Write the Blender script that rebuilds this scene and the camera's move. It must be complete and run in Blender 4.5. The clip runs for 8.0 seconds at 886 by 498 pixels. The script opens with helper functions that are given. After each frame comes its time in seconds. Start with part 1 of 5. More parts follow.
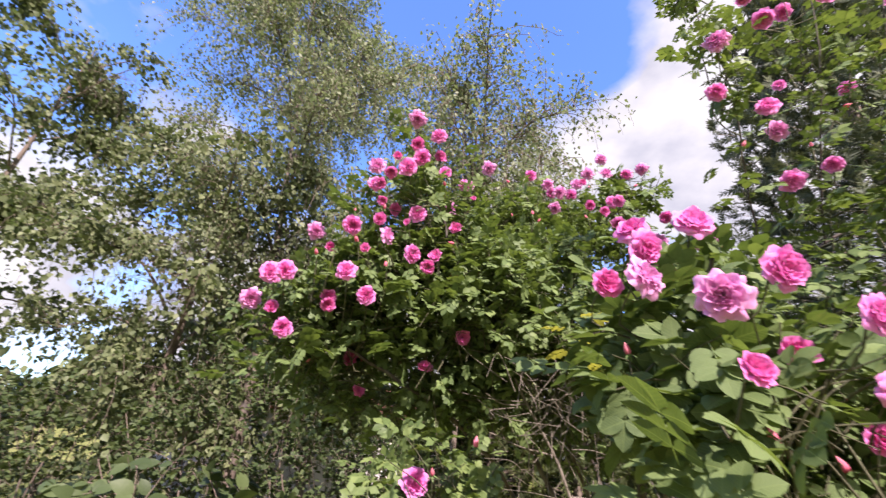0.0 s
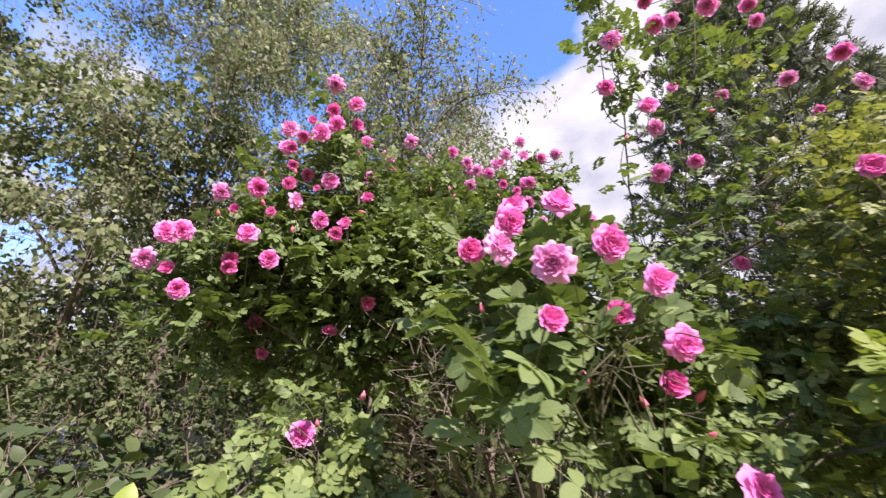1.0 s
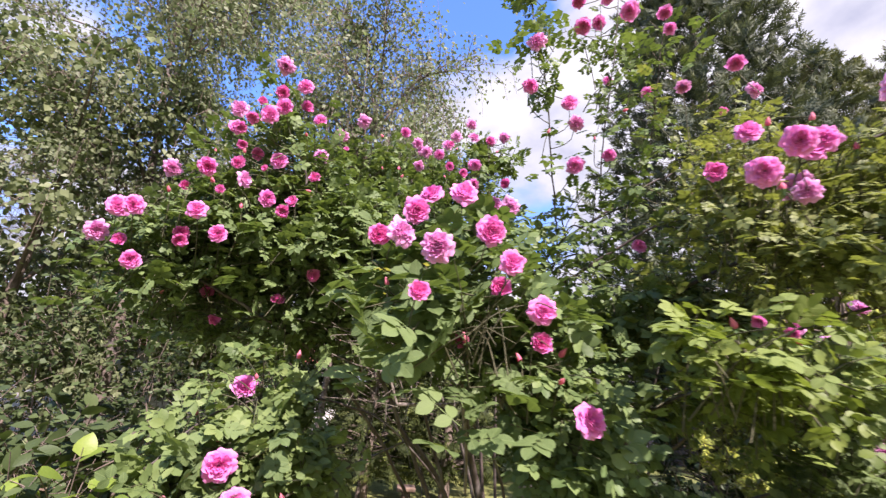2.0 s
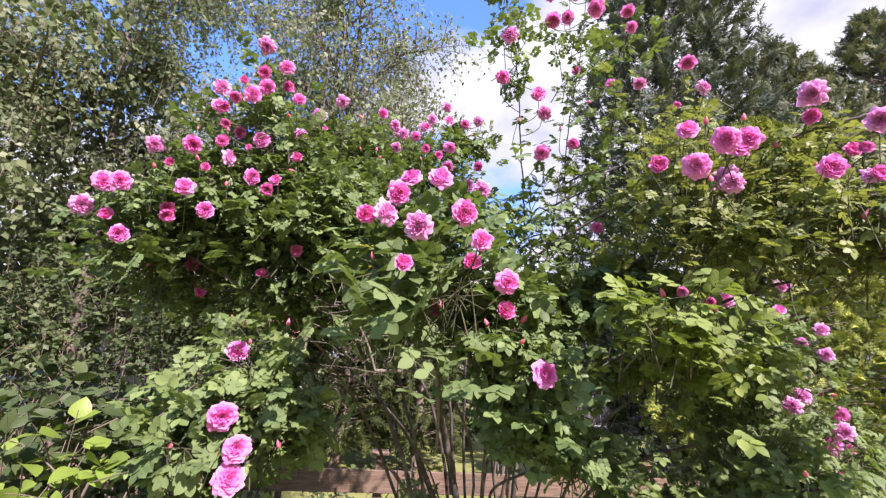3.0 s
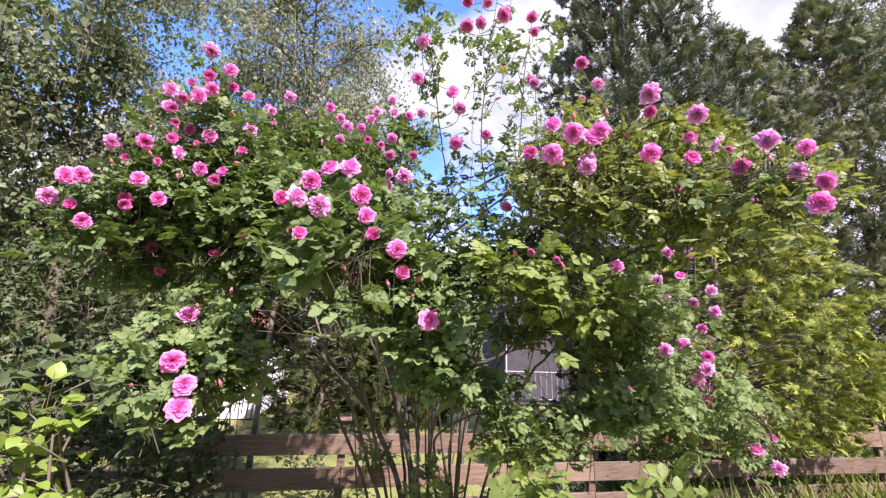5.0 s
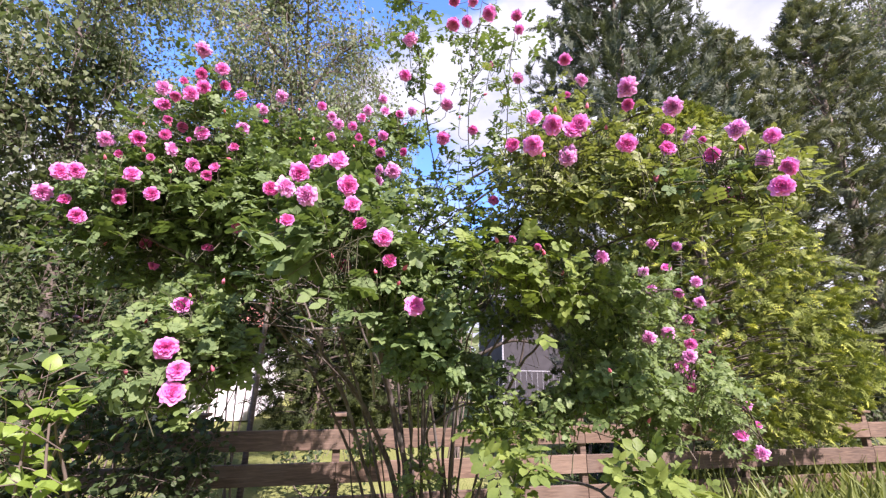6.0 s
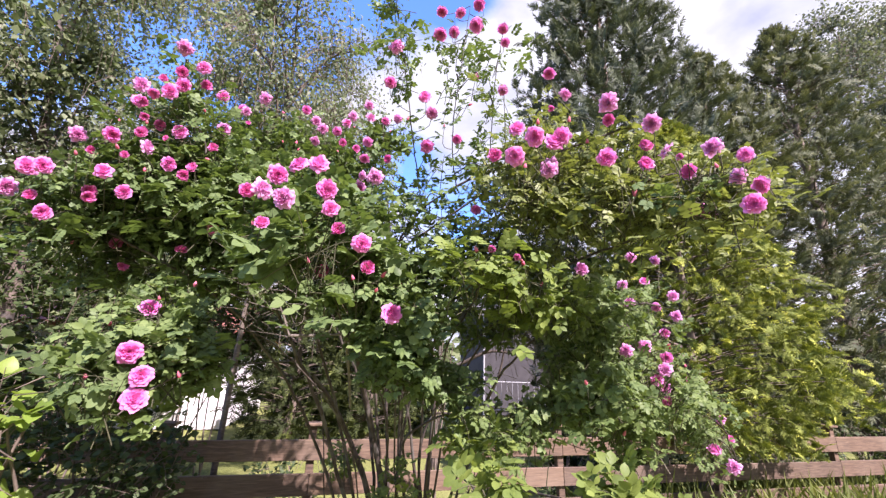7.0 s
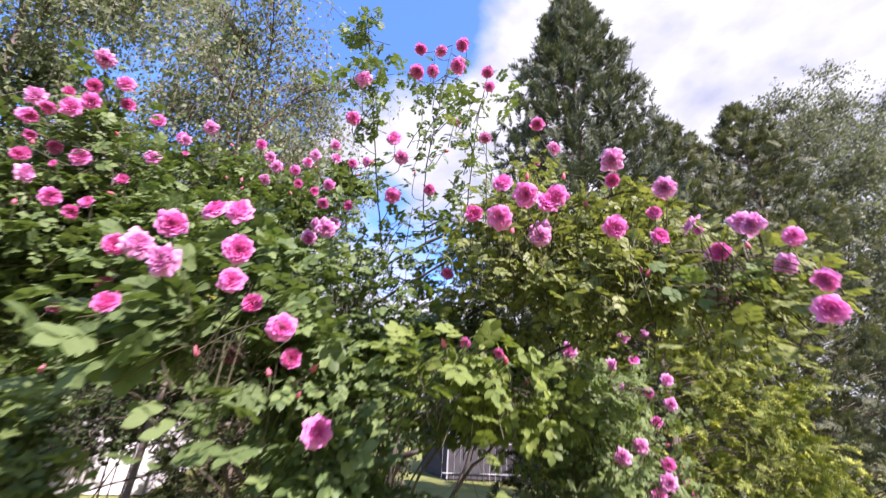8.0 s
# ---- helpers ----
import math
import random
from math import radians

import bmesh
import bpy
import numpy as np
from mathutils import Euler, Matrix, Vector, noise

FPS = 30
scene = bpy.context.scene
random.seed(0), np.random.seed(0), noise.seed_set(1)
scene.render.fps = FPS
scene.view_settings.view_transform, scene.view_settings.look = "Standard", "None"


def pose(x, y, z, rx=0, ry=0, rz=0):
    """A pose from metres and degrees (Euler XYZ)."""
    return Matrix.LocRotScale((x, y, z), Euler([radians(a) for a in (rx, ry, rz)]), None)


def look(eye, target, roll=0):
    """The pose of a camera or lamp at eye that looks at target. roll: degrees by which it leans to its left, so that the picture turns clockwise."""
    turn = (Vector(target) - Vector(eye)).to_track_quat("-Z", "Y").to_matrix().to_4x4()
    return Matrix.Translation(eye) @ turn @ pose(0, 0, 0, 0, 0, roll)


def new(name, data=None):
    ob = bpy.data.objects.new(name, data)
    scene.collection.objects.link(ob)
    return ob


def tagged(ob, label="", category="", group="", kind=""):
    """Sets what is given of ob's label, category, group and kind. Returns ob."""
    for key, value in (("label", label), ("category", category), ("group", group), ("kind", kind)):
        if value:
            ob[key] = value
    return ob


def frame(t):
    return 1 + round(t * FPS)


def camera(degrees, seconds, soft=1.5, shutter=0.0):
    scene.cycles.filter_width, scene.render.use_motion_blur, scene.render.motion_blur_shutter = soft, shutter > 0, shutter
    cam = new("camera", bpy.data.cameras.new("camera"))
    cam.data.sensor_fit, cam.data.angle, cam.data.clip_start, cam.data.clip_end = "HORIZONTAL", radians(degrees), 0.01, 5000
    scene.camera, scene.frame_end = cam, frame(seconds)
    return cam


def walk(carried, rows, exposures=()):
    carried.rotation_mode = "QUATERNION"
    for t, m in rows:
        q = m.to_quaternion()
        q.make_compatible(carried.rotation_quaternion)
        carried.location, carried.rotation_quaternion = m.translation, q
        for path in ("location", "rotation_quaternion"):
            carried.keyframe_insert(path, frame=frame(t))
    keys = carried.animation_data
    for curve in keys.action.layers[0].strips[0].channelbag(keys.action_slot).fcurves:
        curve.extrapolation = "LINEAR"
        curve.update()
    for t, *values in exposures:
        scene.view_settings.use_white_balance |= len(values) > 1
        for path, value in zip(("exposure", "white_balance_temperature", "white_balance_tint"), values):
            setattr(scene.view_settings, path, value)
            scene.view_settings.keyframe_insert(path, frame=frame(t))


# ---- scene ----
cam = camera(95.3, 8.0, soft=1.3, shutter=0.4)
PATH = [
    (0, (-0.37, -0.718, 1.571), (-0.682, 1.05, 2.451), 6.7),
    (0.5, (-0.326, -0.716, 1.548), (-0.456, 1.091, 2.395), 5.9),
    (1, (-0.266, -0.754, 1.545), (-0.264, 1.081, 2.34), 5.1),
    (1.5, (-0.204, -0.821, 1.527), (-0.121, 1.037, 2.262), 4.8),
    (2, (-0.148, -0.911, 1.518), (0.004, 0.964, 2.197), 4.7),
    (2.2, (-0.126, -0.95, 1.518), (0.061, 0.93, 2.175), 4.5),
    (3.5, (-0.196, -1.052, 1.44), (0.145, 0.837, 2.002), 3.7),
    (4, (-0.146, -1.125, 1.42), (0.222, 0.764, 1.961), 3.1),
    (4.5, (-0.037, -1.233, 1.4), (0.341, 0.657, 1.931), 2.4),
    (6, (0.063, -1.345, 1.32), (0.461, 0.539, 1.861), 1.1),
    (6.5, (0.075, -1.342, 1.309), (0.5, 0.533, 1.861), 1.4),
    (7, (0.082, -1.338, 1.32), (0.55, 0.516, 1.906), 2.0),
    (7.5, (0.104, -1.265, 1.388), (0.617, 0.558, 2.031), 2.9),
    (8, (0.179, -1.064, 1.521), (0.745, 0.68, 2.321), 3.8),
]
walk(cam, [(t, look(eye, target, roll)) for t, eye, target, roll in PATH], exposures=[(0, 1.66, 6600, 32), (2, 1.74, 6380, 33.5), (4, 1.86, 6180, 34.5), (7, 1.86, 6180, 34.5), (8, 1.78, 6180, 34.5)])

# ---- sky and sun ----
SUN_AZ, SUN_EL = 156.0, 45.0  # degrees clockwise from +y, and above the horizon
SKY, CLOUD, SUN = 0.122, 0.33, 4.3


def make_sky():
    world = bpy.data.worlds.new("sky")
    scene.world = world
    world.use_nodes = True
    n, l = world.node_tree.nodes, world.node_tree.links
    n.clear()
    out, bg = n.new("ShaderNodeOutputWorld"), n.new("ShaderNodeBackground")
    sky = n.new("ShaderNodeTexSky")
    sky.sky_type, sky.sun_disc = "NISHITA", False
    sky.sun_elevation, sky.sun_rotation = radians(SUN_EL), radians(SUN_AZ)
    sky.air_density, sky.dust_density, sky.ozone_density = 1.0, 0.4, 2.5
    scale = n.new("ShaderNodeVectorMath")
    scale.operation = "SCALE"
    scale.inputs["Scale"].default_value = SKY
    l.new(sky.outputs[0], scale.inputs[0])
    tint = n.new("ShaderNodeVectorMath")
    tint.operation = "MULTIPLY"
    tint.inputs[1].default_value = (0.62, 0.92, 1.25)
    l.new(scale.outputs[0], tint.inputs[0])
    # broken cumulus: large banks with torn edges
    co = n.new("ShaderNodeTexCoord")
    shape = n.new("ShaderNodeMapping")
    shape.inputs["Location"].default_value = (0.3, 0.1, 0.0)
    shape.inputs["Scale"].default_value = (1.0, 1.0, 1.7)
    l.new(co.outputs["Generated"], shape.inputs[0])
    big, fine = n.new("ShaderNodeTexNoise"), n.new("ShaderNodeTexNoise")
    big.inputs["Scale"].default_value, big.inputs["Detail"].default_value = 2.1, 9.0
    fine.inputs["Scale"].default_value, fine.inputs["Detail"].default_value = 6.0, 6.0
    for k in (big, fine):
        l.new(shape.outputs[0], k.inputs["Vector"])
    bank = n.new("ShaderNodeVectorMath")  # one great bank stands to the north-east
    bank.operation = "DOT_PRODUCT"
    bank.inputs[1].default_value = (1.0, -0.25, -0.9)
    l.new(co.outputs["Generated"], bank.inputs[0])
    held = n.new("ShaderNodeMapRange")
    held.inputs["From Min"].default_value, held.inputs["From Max"].default_value = -0.85, -0.45
    held.inputs["To Min"].default_value, held.inputs["To Max"].default_value = -0.07, 0.42
    l.new(bank.outputs["Value"], held.inputs["Value"])
    low = n.new("ShaderNodeSeparateXYZ")
    l.new(co.outputs["Generated"], low.inputs[0])
    total = n.new("ShaderNodeMath")
    l.new(held.outputs[0], total.inputs[0])
    l.new(big.outputs[0], total.inputs[1])
    sink = n.new("ShaderNodeMath")  # more cloud towards the horizon
    sink.operation = "MULTIPLY_ADD"
    sink.inputs[1].default_value = -0.36
    l.new(low.outputs["Z"], sink.inputs[0])
    l.new(total.outputs[0], sink.inputs[2])
    under = n.new("ShaderNodeVectorMath")  # blue sky again under the bank's torn edge
    under.operation = "DOT_PRODUCT"
    under.inputs[1].default_value = Vector((0.17, 0.92, 0.34)).normalized()
    l.new(co.outputs["Generated"], under.inputs[0])
    clear = n.new("ShaderNodeMapRange")
    clear.inputs["From Min"].default_value, clear.inputs["From Max"].default_value = 0.945, 0.995
    clear.inputs["To Min"].default_value, clear.inputs["To Max"].default_value = 0.0, 0.42
    l.new(under.outputs["Value"], clear.inputs["Value"])
    left = n.new("ShaderNodeMath")
    left.operation = "SUBTRACT"
    l.new(sink.outputs[0], left.inputs[0])
    l.new(clear.outputs[0], left.inputs[1])
    ramp = n.new("ShaderNodeValToRGB")
    ramp.color_ramp.elements[0].position, ramp.color_ramp.elements[1].position = 0.285, 0.385
    l.new(left.outputs[0], ramp.inputs[0])
    body = n.new("ShaderNodeValToRGB")
    body.color_ramp.elements[0].color = (0.54 * CLOUD, 0.62 * CLOUD, 0.71 * CLOUD, 1)
    body.color_ramp.elements[1].color = (1.02 * CLOUD, 1.10 * CLOUD, 1.06 * CLOUD, 1)
    body.color_ramp.elements[0].position, body.color_ramp.elements[1].position = 0.3, 0.65
    l.new(fine.outputs[0], body.inputs[0])
    mix = n.new("ShaderNodeMix")
    mix.data_type = "RGBA"
    l.new(ramp.outputs[0], mix.inputs["Factor"])
    l.new(tint.outputs[0], mix.inputs["A"])
    l.new(body.outputs[0], mix.inputs["B"])
    l.new(mix.outputs["Result"], bg.inputs[0])
    l.new(bg.outputs[0], out.inputs[0])


make_sky()
sun = bpy.data.lights.new("sun", "SUN")
sun.energy, sun.angle, sun.color = SUN, radians(0.6), (1.0, 0.95, 0.86)
az, el = radians(SUN_AZ), radians(SUN_EL)
to_sun = Vector((math.sin(az) * math.cos(el), math.cos(az) * math.cos(el), math.sin(el)))
new("sun", sun).matrix_world = look(to_sun * 30, (0, 0, 0))

# ---- materials ----
def shader(name):
    m = bpy.data.materials.new(name)
    m.use_nodes = True
    n = m.node_tree.nodes
    return m, n, m.node_tree.links, n["Principled BSDF"], n["Material Output"]


def noise_node(n, l, scale, detail=4.0, stretch=None, source="Object"):
    co, t = n.new("ShaderNodeTexCoord"), n.new("ShaderNodeTexNoise")
    t.inputs["Scale"].default_value, t.inputs["Detail"].default_value = scale, detail
    if stretch:
        mp = n.new("ShaderNodeMapping")
        mp.inputs["Scale"].default_value = stretch
        l.new(co.outputs[source], mp.inputs[0])
        l.new(mp.outputs[0], t.inputs["Vector"])
    else:
        l.new(co.outputs[source], t.inputs["Vector"])
    return t


def ramp_node(n, l, source, stops):
    r = n.new("ShaderNodeValToRGB")
    e = r.color_ramp.elements
    while len(e) < len(stops):
        e.new(0.5)
    for k, (p, c) in zip(e, stops):
        k.position, k.color = p, (*c, 1)
    l.new(source, r.inputs[0])
    return r


def mixed(n, l, fac, a, b, kind="MIX"):
    m = n.new("ShaderNodeMix")
    m.data_type, m.blend_type = "RGBA", kind
    for key, v in (("Factor", fac), ("A", a), ("B", b)):
        if isinstance(v, (int, float)):
            m.inputs[key].default_value = v
        elif isinstance(v, tuple):
            m.inputs[key].default_value = (*v, 1)
        else:
            l.new(v, m.inputs[key])
    return m.outputs["Result"]


def bumped(n, l, bsdf, source, strength, distance):
    b = n.new("ShaderNodeBump")
    b.inputs["Strength"].default_value, b.inputs["Distance"].default_value = strength, distance
    l.new(source, b.inputs["Height"])
    l.new(b.outputs[0], bsdf.inputs["Normal"])


def leaf_material(name, dark, mid, light, rough=0.45, through_light=0.35, glow=None, single=False, tufts=0.0, veins=False):
    """Leaves: colour varies leaf by leaf and in patches; light comes through the blade."""
    m, n, l, b, out = shader(name)
    if tufts:  # colour changes tuft by tuft
        rnd = ramp_node(n, l, noise_node(n, l, tufts, 2.5).outputs[0], [(0.36, (0, 0, 0)), (0.66, (1, 1, 1))]).outputs[0]
    elif single:
        rnd = n.new("ShaderNodeObjectInfo").outputs["Random"]
    else:
        rnd = n.new("ShaderNodeNewGeometry").outputs["Random Per Island"]
    col = ramp_node(n, l, rnd, [(0.0, dark), (0.5, mid), (1.0, light)]).outputs[0]
    patch = noise_node(n, l, 3.0, 3.0)
    col = mixed(n, l, ramp_node(n, l, patch.outputs[0], [(0.35, (0, 0, 0)), (0.7, (0.55, 0.55, 0.55))]).outputs[0], col, light)
    grain = noise_node(n, l, 160.0, 3.0)
    col = mixed(n, l, 0.35, col, mixed(n, l, grain.outputs[0], dark, light))
    height = grain.outputs[0]
    if veins:  # midrib and herringbone side veins
        at = n.new("ShaderNodeAttribute")
        at.attribute_name = "blade"
        xyz = n.new("ShaderNodeSeparateXYZ")
        l.new(at.outputs["Vector"], xyz.inputs[0])

        def math_node(kind, a, c=None):
            q = n.new("ShaderNodeMath")
            q.operation = kind
            for k, v in enumerate((a, c)):
                if isinstance(v, float):
                    q.inputs[k].default_value = v
                elif v is not None:
                    l.new(v, q.inputs[k])
            return q.outputs[0]

        side = math_node("ABSOLUTE", xyz.outputs["Y"])
        wave = math_node("SINE", math_node("MULTIPLY", math_node("SUBTRACT", xyz.outputs["X"], math_node("MULTIPLY", side, 0.8)), 52.0))
        lines = ramp_node(n, l, wave, [(0.80, (0, 0, 0)), (0.98, (0.5, 0.5, 0.5))]).outputs[0]
        rib = ramp_node(n, l, side, [(0.006, (0.8, 0.8, 0.8)), (0.022, (0, 0, 0))]).outputs[0]
        both = mixed(n, l, 1.0, lines, rib, "LIGHTEN")
        col = mixed(n, l, both, col, light)
        height = mixed(n, l, 0.5, grain.outputs[0], mixed(n, l, 1.0, (1.0, 1.0, 1.0), both, "SUBTRACT"))
    l.new(col, b.inputs["Base Color"])
    b.inputs["Roughness"].default_value = rough
    b.inputs["Specular IOR Level"].default_value = 0.2
    bumped(n, l, b, height, 0.5 if veins else 0.3, 0.002)
    tr, mix = n.new("ShaderNodeBsdfTranslucent"), n.new("ShaderNodeMixShader")
    warm = mixed(n, l, 1.0, col, glow or (1.25, 1.3, 0.55), "MULTIPLY")
    l.new(warm, tr.inputs[0])
    mix.inputs[0].default_value = through_light
    l.new(b.outputs[0], mix.inputs[1])
    l.new(tr.outputs[0], mix.inputs[2])
    l.new(mix.outputs[0], out.inputs[0])
    return m


def conifer_material(name, old, mid, tip):
    """Scale-leaved sprays: dark old growth, paler yellow-green tips, and the crown's inner shade as darker colour; the
    share of new growth changes branch by branch.
    """
    m, n, l, b, out = shader(name)
    at = n.new("ShaderNodeAttribute")
    at.attribute_name = "tip"
    wide, fine = noise_node(n, l, 2.2, 3.0), noise_node(n, l, 120.0, 3.0)
    share = mixed(n, l, 1.0, at.outputs["Color"], ramp_node(n, l, wide.outputs[0], [(0.3, (0.45, 0.45, 0.45)), (0.7, (1.15, 1.15, 1.15))]).outputs[0], "MULTIPLY")
    knots = noise_node(n, l, 11.0, 2.0)
    share = mixed(n, l, 1.0, share, ramp_node(n, l, knots.outputs[0], [(0.35, (0.45, 0.45, 0.45)), (0.65, (1.3, 1.3, 1.3))]).outputs[0], "MULTIPLY")
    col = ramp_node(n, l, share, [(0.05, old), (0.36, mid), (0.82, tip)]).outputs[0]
    col = mixed(n, l, 0.3, col, mixed(n, l, fine.outputs[0], old, tip))
    l.new(col, b.inputs["Base Color"])
    b.inputs["Roughness"].default_value, b.inputs["Specular IOR Level"].default_value = 0.65, 0.2
    bumped(n, l, b, fine.outputs[0], 0.4, 0.002)
    tr, mix = n.new("ShaderNodeBsdfTranslucent"), n.new("ShaderNodeMixShader")
    l.new(mixed(n, l, 1.0, col, (1.15, 1.2, 0.6), "MULTIPLY"), tr.inputs[0])
    mix.inputs[0].default_value = 0.18
    l.new(b.outputs[0], mix.inputs[1])
    l.new(tr.outputs[0], mix.inputs[2])
    l.new(mix.outputs[0], out.inputs[0])
    return m


def petal_material(name, deep, pale, edge):
    m, n, l, b, out = shader(name)
    at = n.new("ShaderNodeAttribute")
    at.attribute_name = "rim"
    col = ramp_node(n, l, at.outputs["Fac"], [(0.0, deep), (0.55, pale), (1.0, edge)]).outputs[0]
    rnd = n.new("ShaderNodeObjectInfo").outputs["Random"]
    col = mixed(n, l, ramp_node(n, l, rnd, [(0.0, (0.0, 0.0, 0.0)), (1.0, (0.45, 0.45, 0.45))]).outputs[0], col, edge)
    veins = noise_node(n, l, 90.0, 4.0, (1, 1, 4))
    col = mixed(n, l, 0.25, col, mixed(n, l, veins.outputs[0], deep, edge))
    l.new(col, b.inputs["Base Color"])
    b.inputs["Roughness"].default_value = 0.6
    b.inputs["Specular IOR Level"].default_value = 0.25
    b.inputs["Sheen Weight"].default_value = 0.15
    bumped(n, l, b, veins.outputs[0], 0.25, 0.002)
    tr, mix = n.new("ShaderNodeBsdfTranslucent"), n.new("ShaderNodeMixShader")
    l.new(col, tr.inputs[0])
    mix.inputs[0].default_value = 0.35
    l.new(b.outputs[0], mix.inputs[1])
    l.new(tr.outputs[0], mix.inputs[2])
    l.new(mix.outputs[0], out.inputs[0])
    return m


def bark_material(name, dark, light, scale=40.0, spots=None, stretch=(1, 1, 0.25)):
    m, n, l, b, out = shader(name)
    t = noise_node(n, l, scale, 6.0, stretch)
    col = ramp_node(n, l, t.outputs[0], [(0.3, dark), (0.7, light)]).outputs[0]
    wide = noise_node(n, l, scale * 0.15, 3.0)
    if spots:
        col = mixed(n, l, ramp_node(n, l, wide.outputs[0], [(0.52, (0, 0, 0)), (0.62, (1, 1, 1))]).outputs[0], col, spots)
    else:
        col = mixed(n, l, 0.4, col, mixed(n, l, wide.outputs[0], dark, light))
    l.new(col, b.inputs["Base Color"])
    b.inputs["Roughness"].default_value = 0.85
    bumped(n, l, b, t.outputs[0], 0.6, 0.006)
    return m


def wood_material(name):
    """Weathered brown-stained boards: grain along x, knots, worn grey patches, piece by piece."""
    m, n, l, b, out = shader(name)
    info = n.new("ShaderNodeObjectInfo")
    co, mp, add = n.new("ShaderNodeTexCoord"), n.new("ShaderNodeMapping"), n.new("ShaderNodeVectorMath")
    mp.inputs["Scale"].default_value = (1.2, 14, 14)
    l.new(co.outputs["Object"], add.inputs[0])
    l.new(info.outputs["Random"], add.inputs[1])
    l.new(add.outputs[0], mp.inputs[0])
    grain = n.new("ShaderNodeTexNoise")
    grain.inputs["Scale"].default_value, grain.inputs["Detail"].default_value, grain.inputs["Distortion"].default_value = 6.0, 8.0, 0.8
    l.new(mp.outputs[0], grain.inputs["Vector"])
    col = ramp_node(n, l, grain.outputs[0], [(0.25, (0.050, 0.032, 0.020)), (0.5, (0.112, 0.073, 0.047)), (0.8, (0.195, 0.136, 0.090))]).outputs[0]
    wear = n.new("ShaderNodeTexNoise")
    wear.inputs["Scale"].default_value, wear.inputs["Detail"].default_value = 3.0, 5.0
    l.new(add.outputs[0], wear.inputs["Vector"])
    col = mixed(n, l, ramp_node(n, l, wear.outputs[0], [(0.45, (0, 0, 0)), (0.75, (0.7, 0.7, 0.7))]).outputs[0], col, (0.175, 0.132, 0.096))
    tone = ramp_node(n, l, info.outputs["Random"], [(0.0, (0.8, 0.78, 0.78)), (1.0, (1.15, 1.08, 1.02))]).outputs[0]
    col = mixed(n, l, 1.0, col, tone, "MULTIPLY")
    knot = n.new("ShaderNodeTexVoronoi")
    knot.inputs["Scale"].default_value = 4.0
    l.new(add.outputs[0], knot.inputs["Vector"])
    col = mixed(n, l, ramp_node(n, l, knot.outputs["Distance"], [(0.03, (0.8, 0.8, 0.8)), (0.075, (0, 0, 0))]).outputs[0], col, (0.06, 0.03, 0.02))
    l.new(col, b.inputs["Base Color"])
    b.inputs["Roughness"].default_value = 0.75
    bumped(n, l, b, grain.outputs[0], 0.5, 0.004)
    return m


def ground_material(name):
    m, n, l, b, out = shader(name)
    fine, wide = noise_node(n, l, 45.0, 6.0), noise_node(n, l, 0.8, 4.0)
    col = ramp_node(n, l, fine.outputs[0], [(0.3, (0.075, 0.090, 0.026)), (0.55, (0.155, 0.180, 0.052)), (0.8, (0.26, 0.255, 0.095))]).outputs[0]
    col = mixed(n, l, ramp_node(n, l, wide.outputs[0], [(0.35, (0, 0, 0)), (0.65, (0.6, 0.6, 0.6))]).outputs[0], col, (0.24, 0.235, 0.09))
    l.new(col, b.inputs["Base Color"])
    b.inputs["Roughness"].default_value = 0.95
    b.inputs["Specular IOR Level"].default_value = 0.05
    bumped(n, l, b, fine.outputs[0], 0.8, 0.02)
    return m


def wall_material(name, a, c, scale=8.0, rough=0.85):
    m, n, l, b, out = shader(name)
    t = noise_node(n, l, scale, 6.0)
    l.new(ramp_node(n, l, t.outputs[0], [(0.3, a), (0.7, c)]).outputs[0], b.inputs["Base Color"])
    b.inputs["Roughness"].default_value = rough
    bumped(n, l, b, t.outputs[0], 0.3, 0.004)
    return m


ROSE_LEAF = leaf_material("rose_leaf", (0.034, 0.062, 0.021), (0.080, 0.132, 0.043), (0.18, 0.242, 0.085), 0.5, 0.28)
ROSE_LEAF_ONE = leaf_material("rose_leaf_single", (0.042, 0.074, 0.025), (0.080, 0.128, 0.043), (0.160, 0.218, 0.080), 0.55, 0.3, single=True, veins=True)
YOUNG_LEAF = leaf_material("young_rose_leaf", (0.060, 0.096, 0.022), (0.115, 0.165, 0.036), (0.21, 0.26, 0.062), 0.5, 0.33)
# lit copy of the rose leaf: the left spray's sunshine is in the colour
BRIGHT_LEAF = leaf_material("sunlit_rose_leaf", (0.052, 0.088, 0.026), (0.098, 0.152, 0.044), (0.20, 0.258, 0.088), 0.5, 0.32)
# paler rose leaf for the lower bough, with sunlight put into its colour
LIT_LEAF = leaf_material("lit_rose_leaf", (0.044, 0.078, 0.025), (0.090, 0.142, 0.045), (0.185, 0.240, 0.082), 0.5, 0.3)
# olive rose leaf, yellowed and lightened to look sunlit on the spreading bough
SUNLIT_OLIVE_LEAF = leaf_material("sunlit_olive_rose_leaf", (0.064, 0.088, 0.026), (0.138, 0.172, 0.054), (0.27, 0.295, 0.105), 0.5, 0.32)
BIRCH_LEAF = leaf_material("birch_leaf", (0.082, 0.106, 0.056), (0.156, 0.184, 0.100), (0.275, 0.305, 0.185), 0.45, 0.42, glow=(0.98, 1.15, 0.68))
BROAD_LEAF = leaf_material("broad_leaf", (0.040, 0.060, 0.028), (0.096, 0.128, 0.058), (0.20, 0.228, 0.108), 0.5, 0.3, glow=(1.0, 1.2, 0.65))
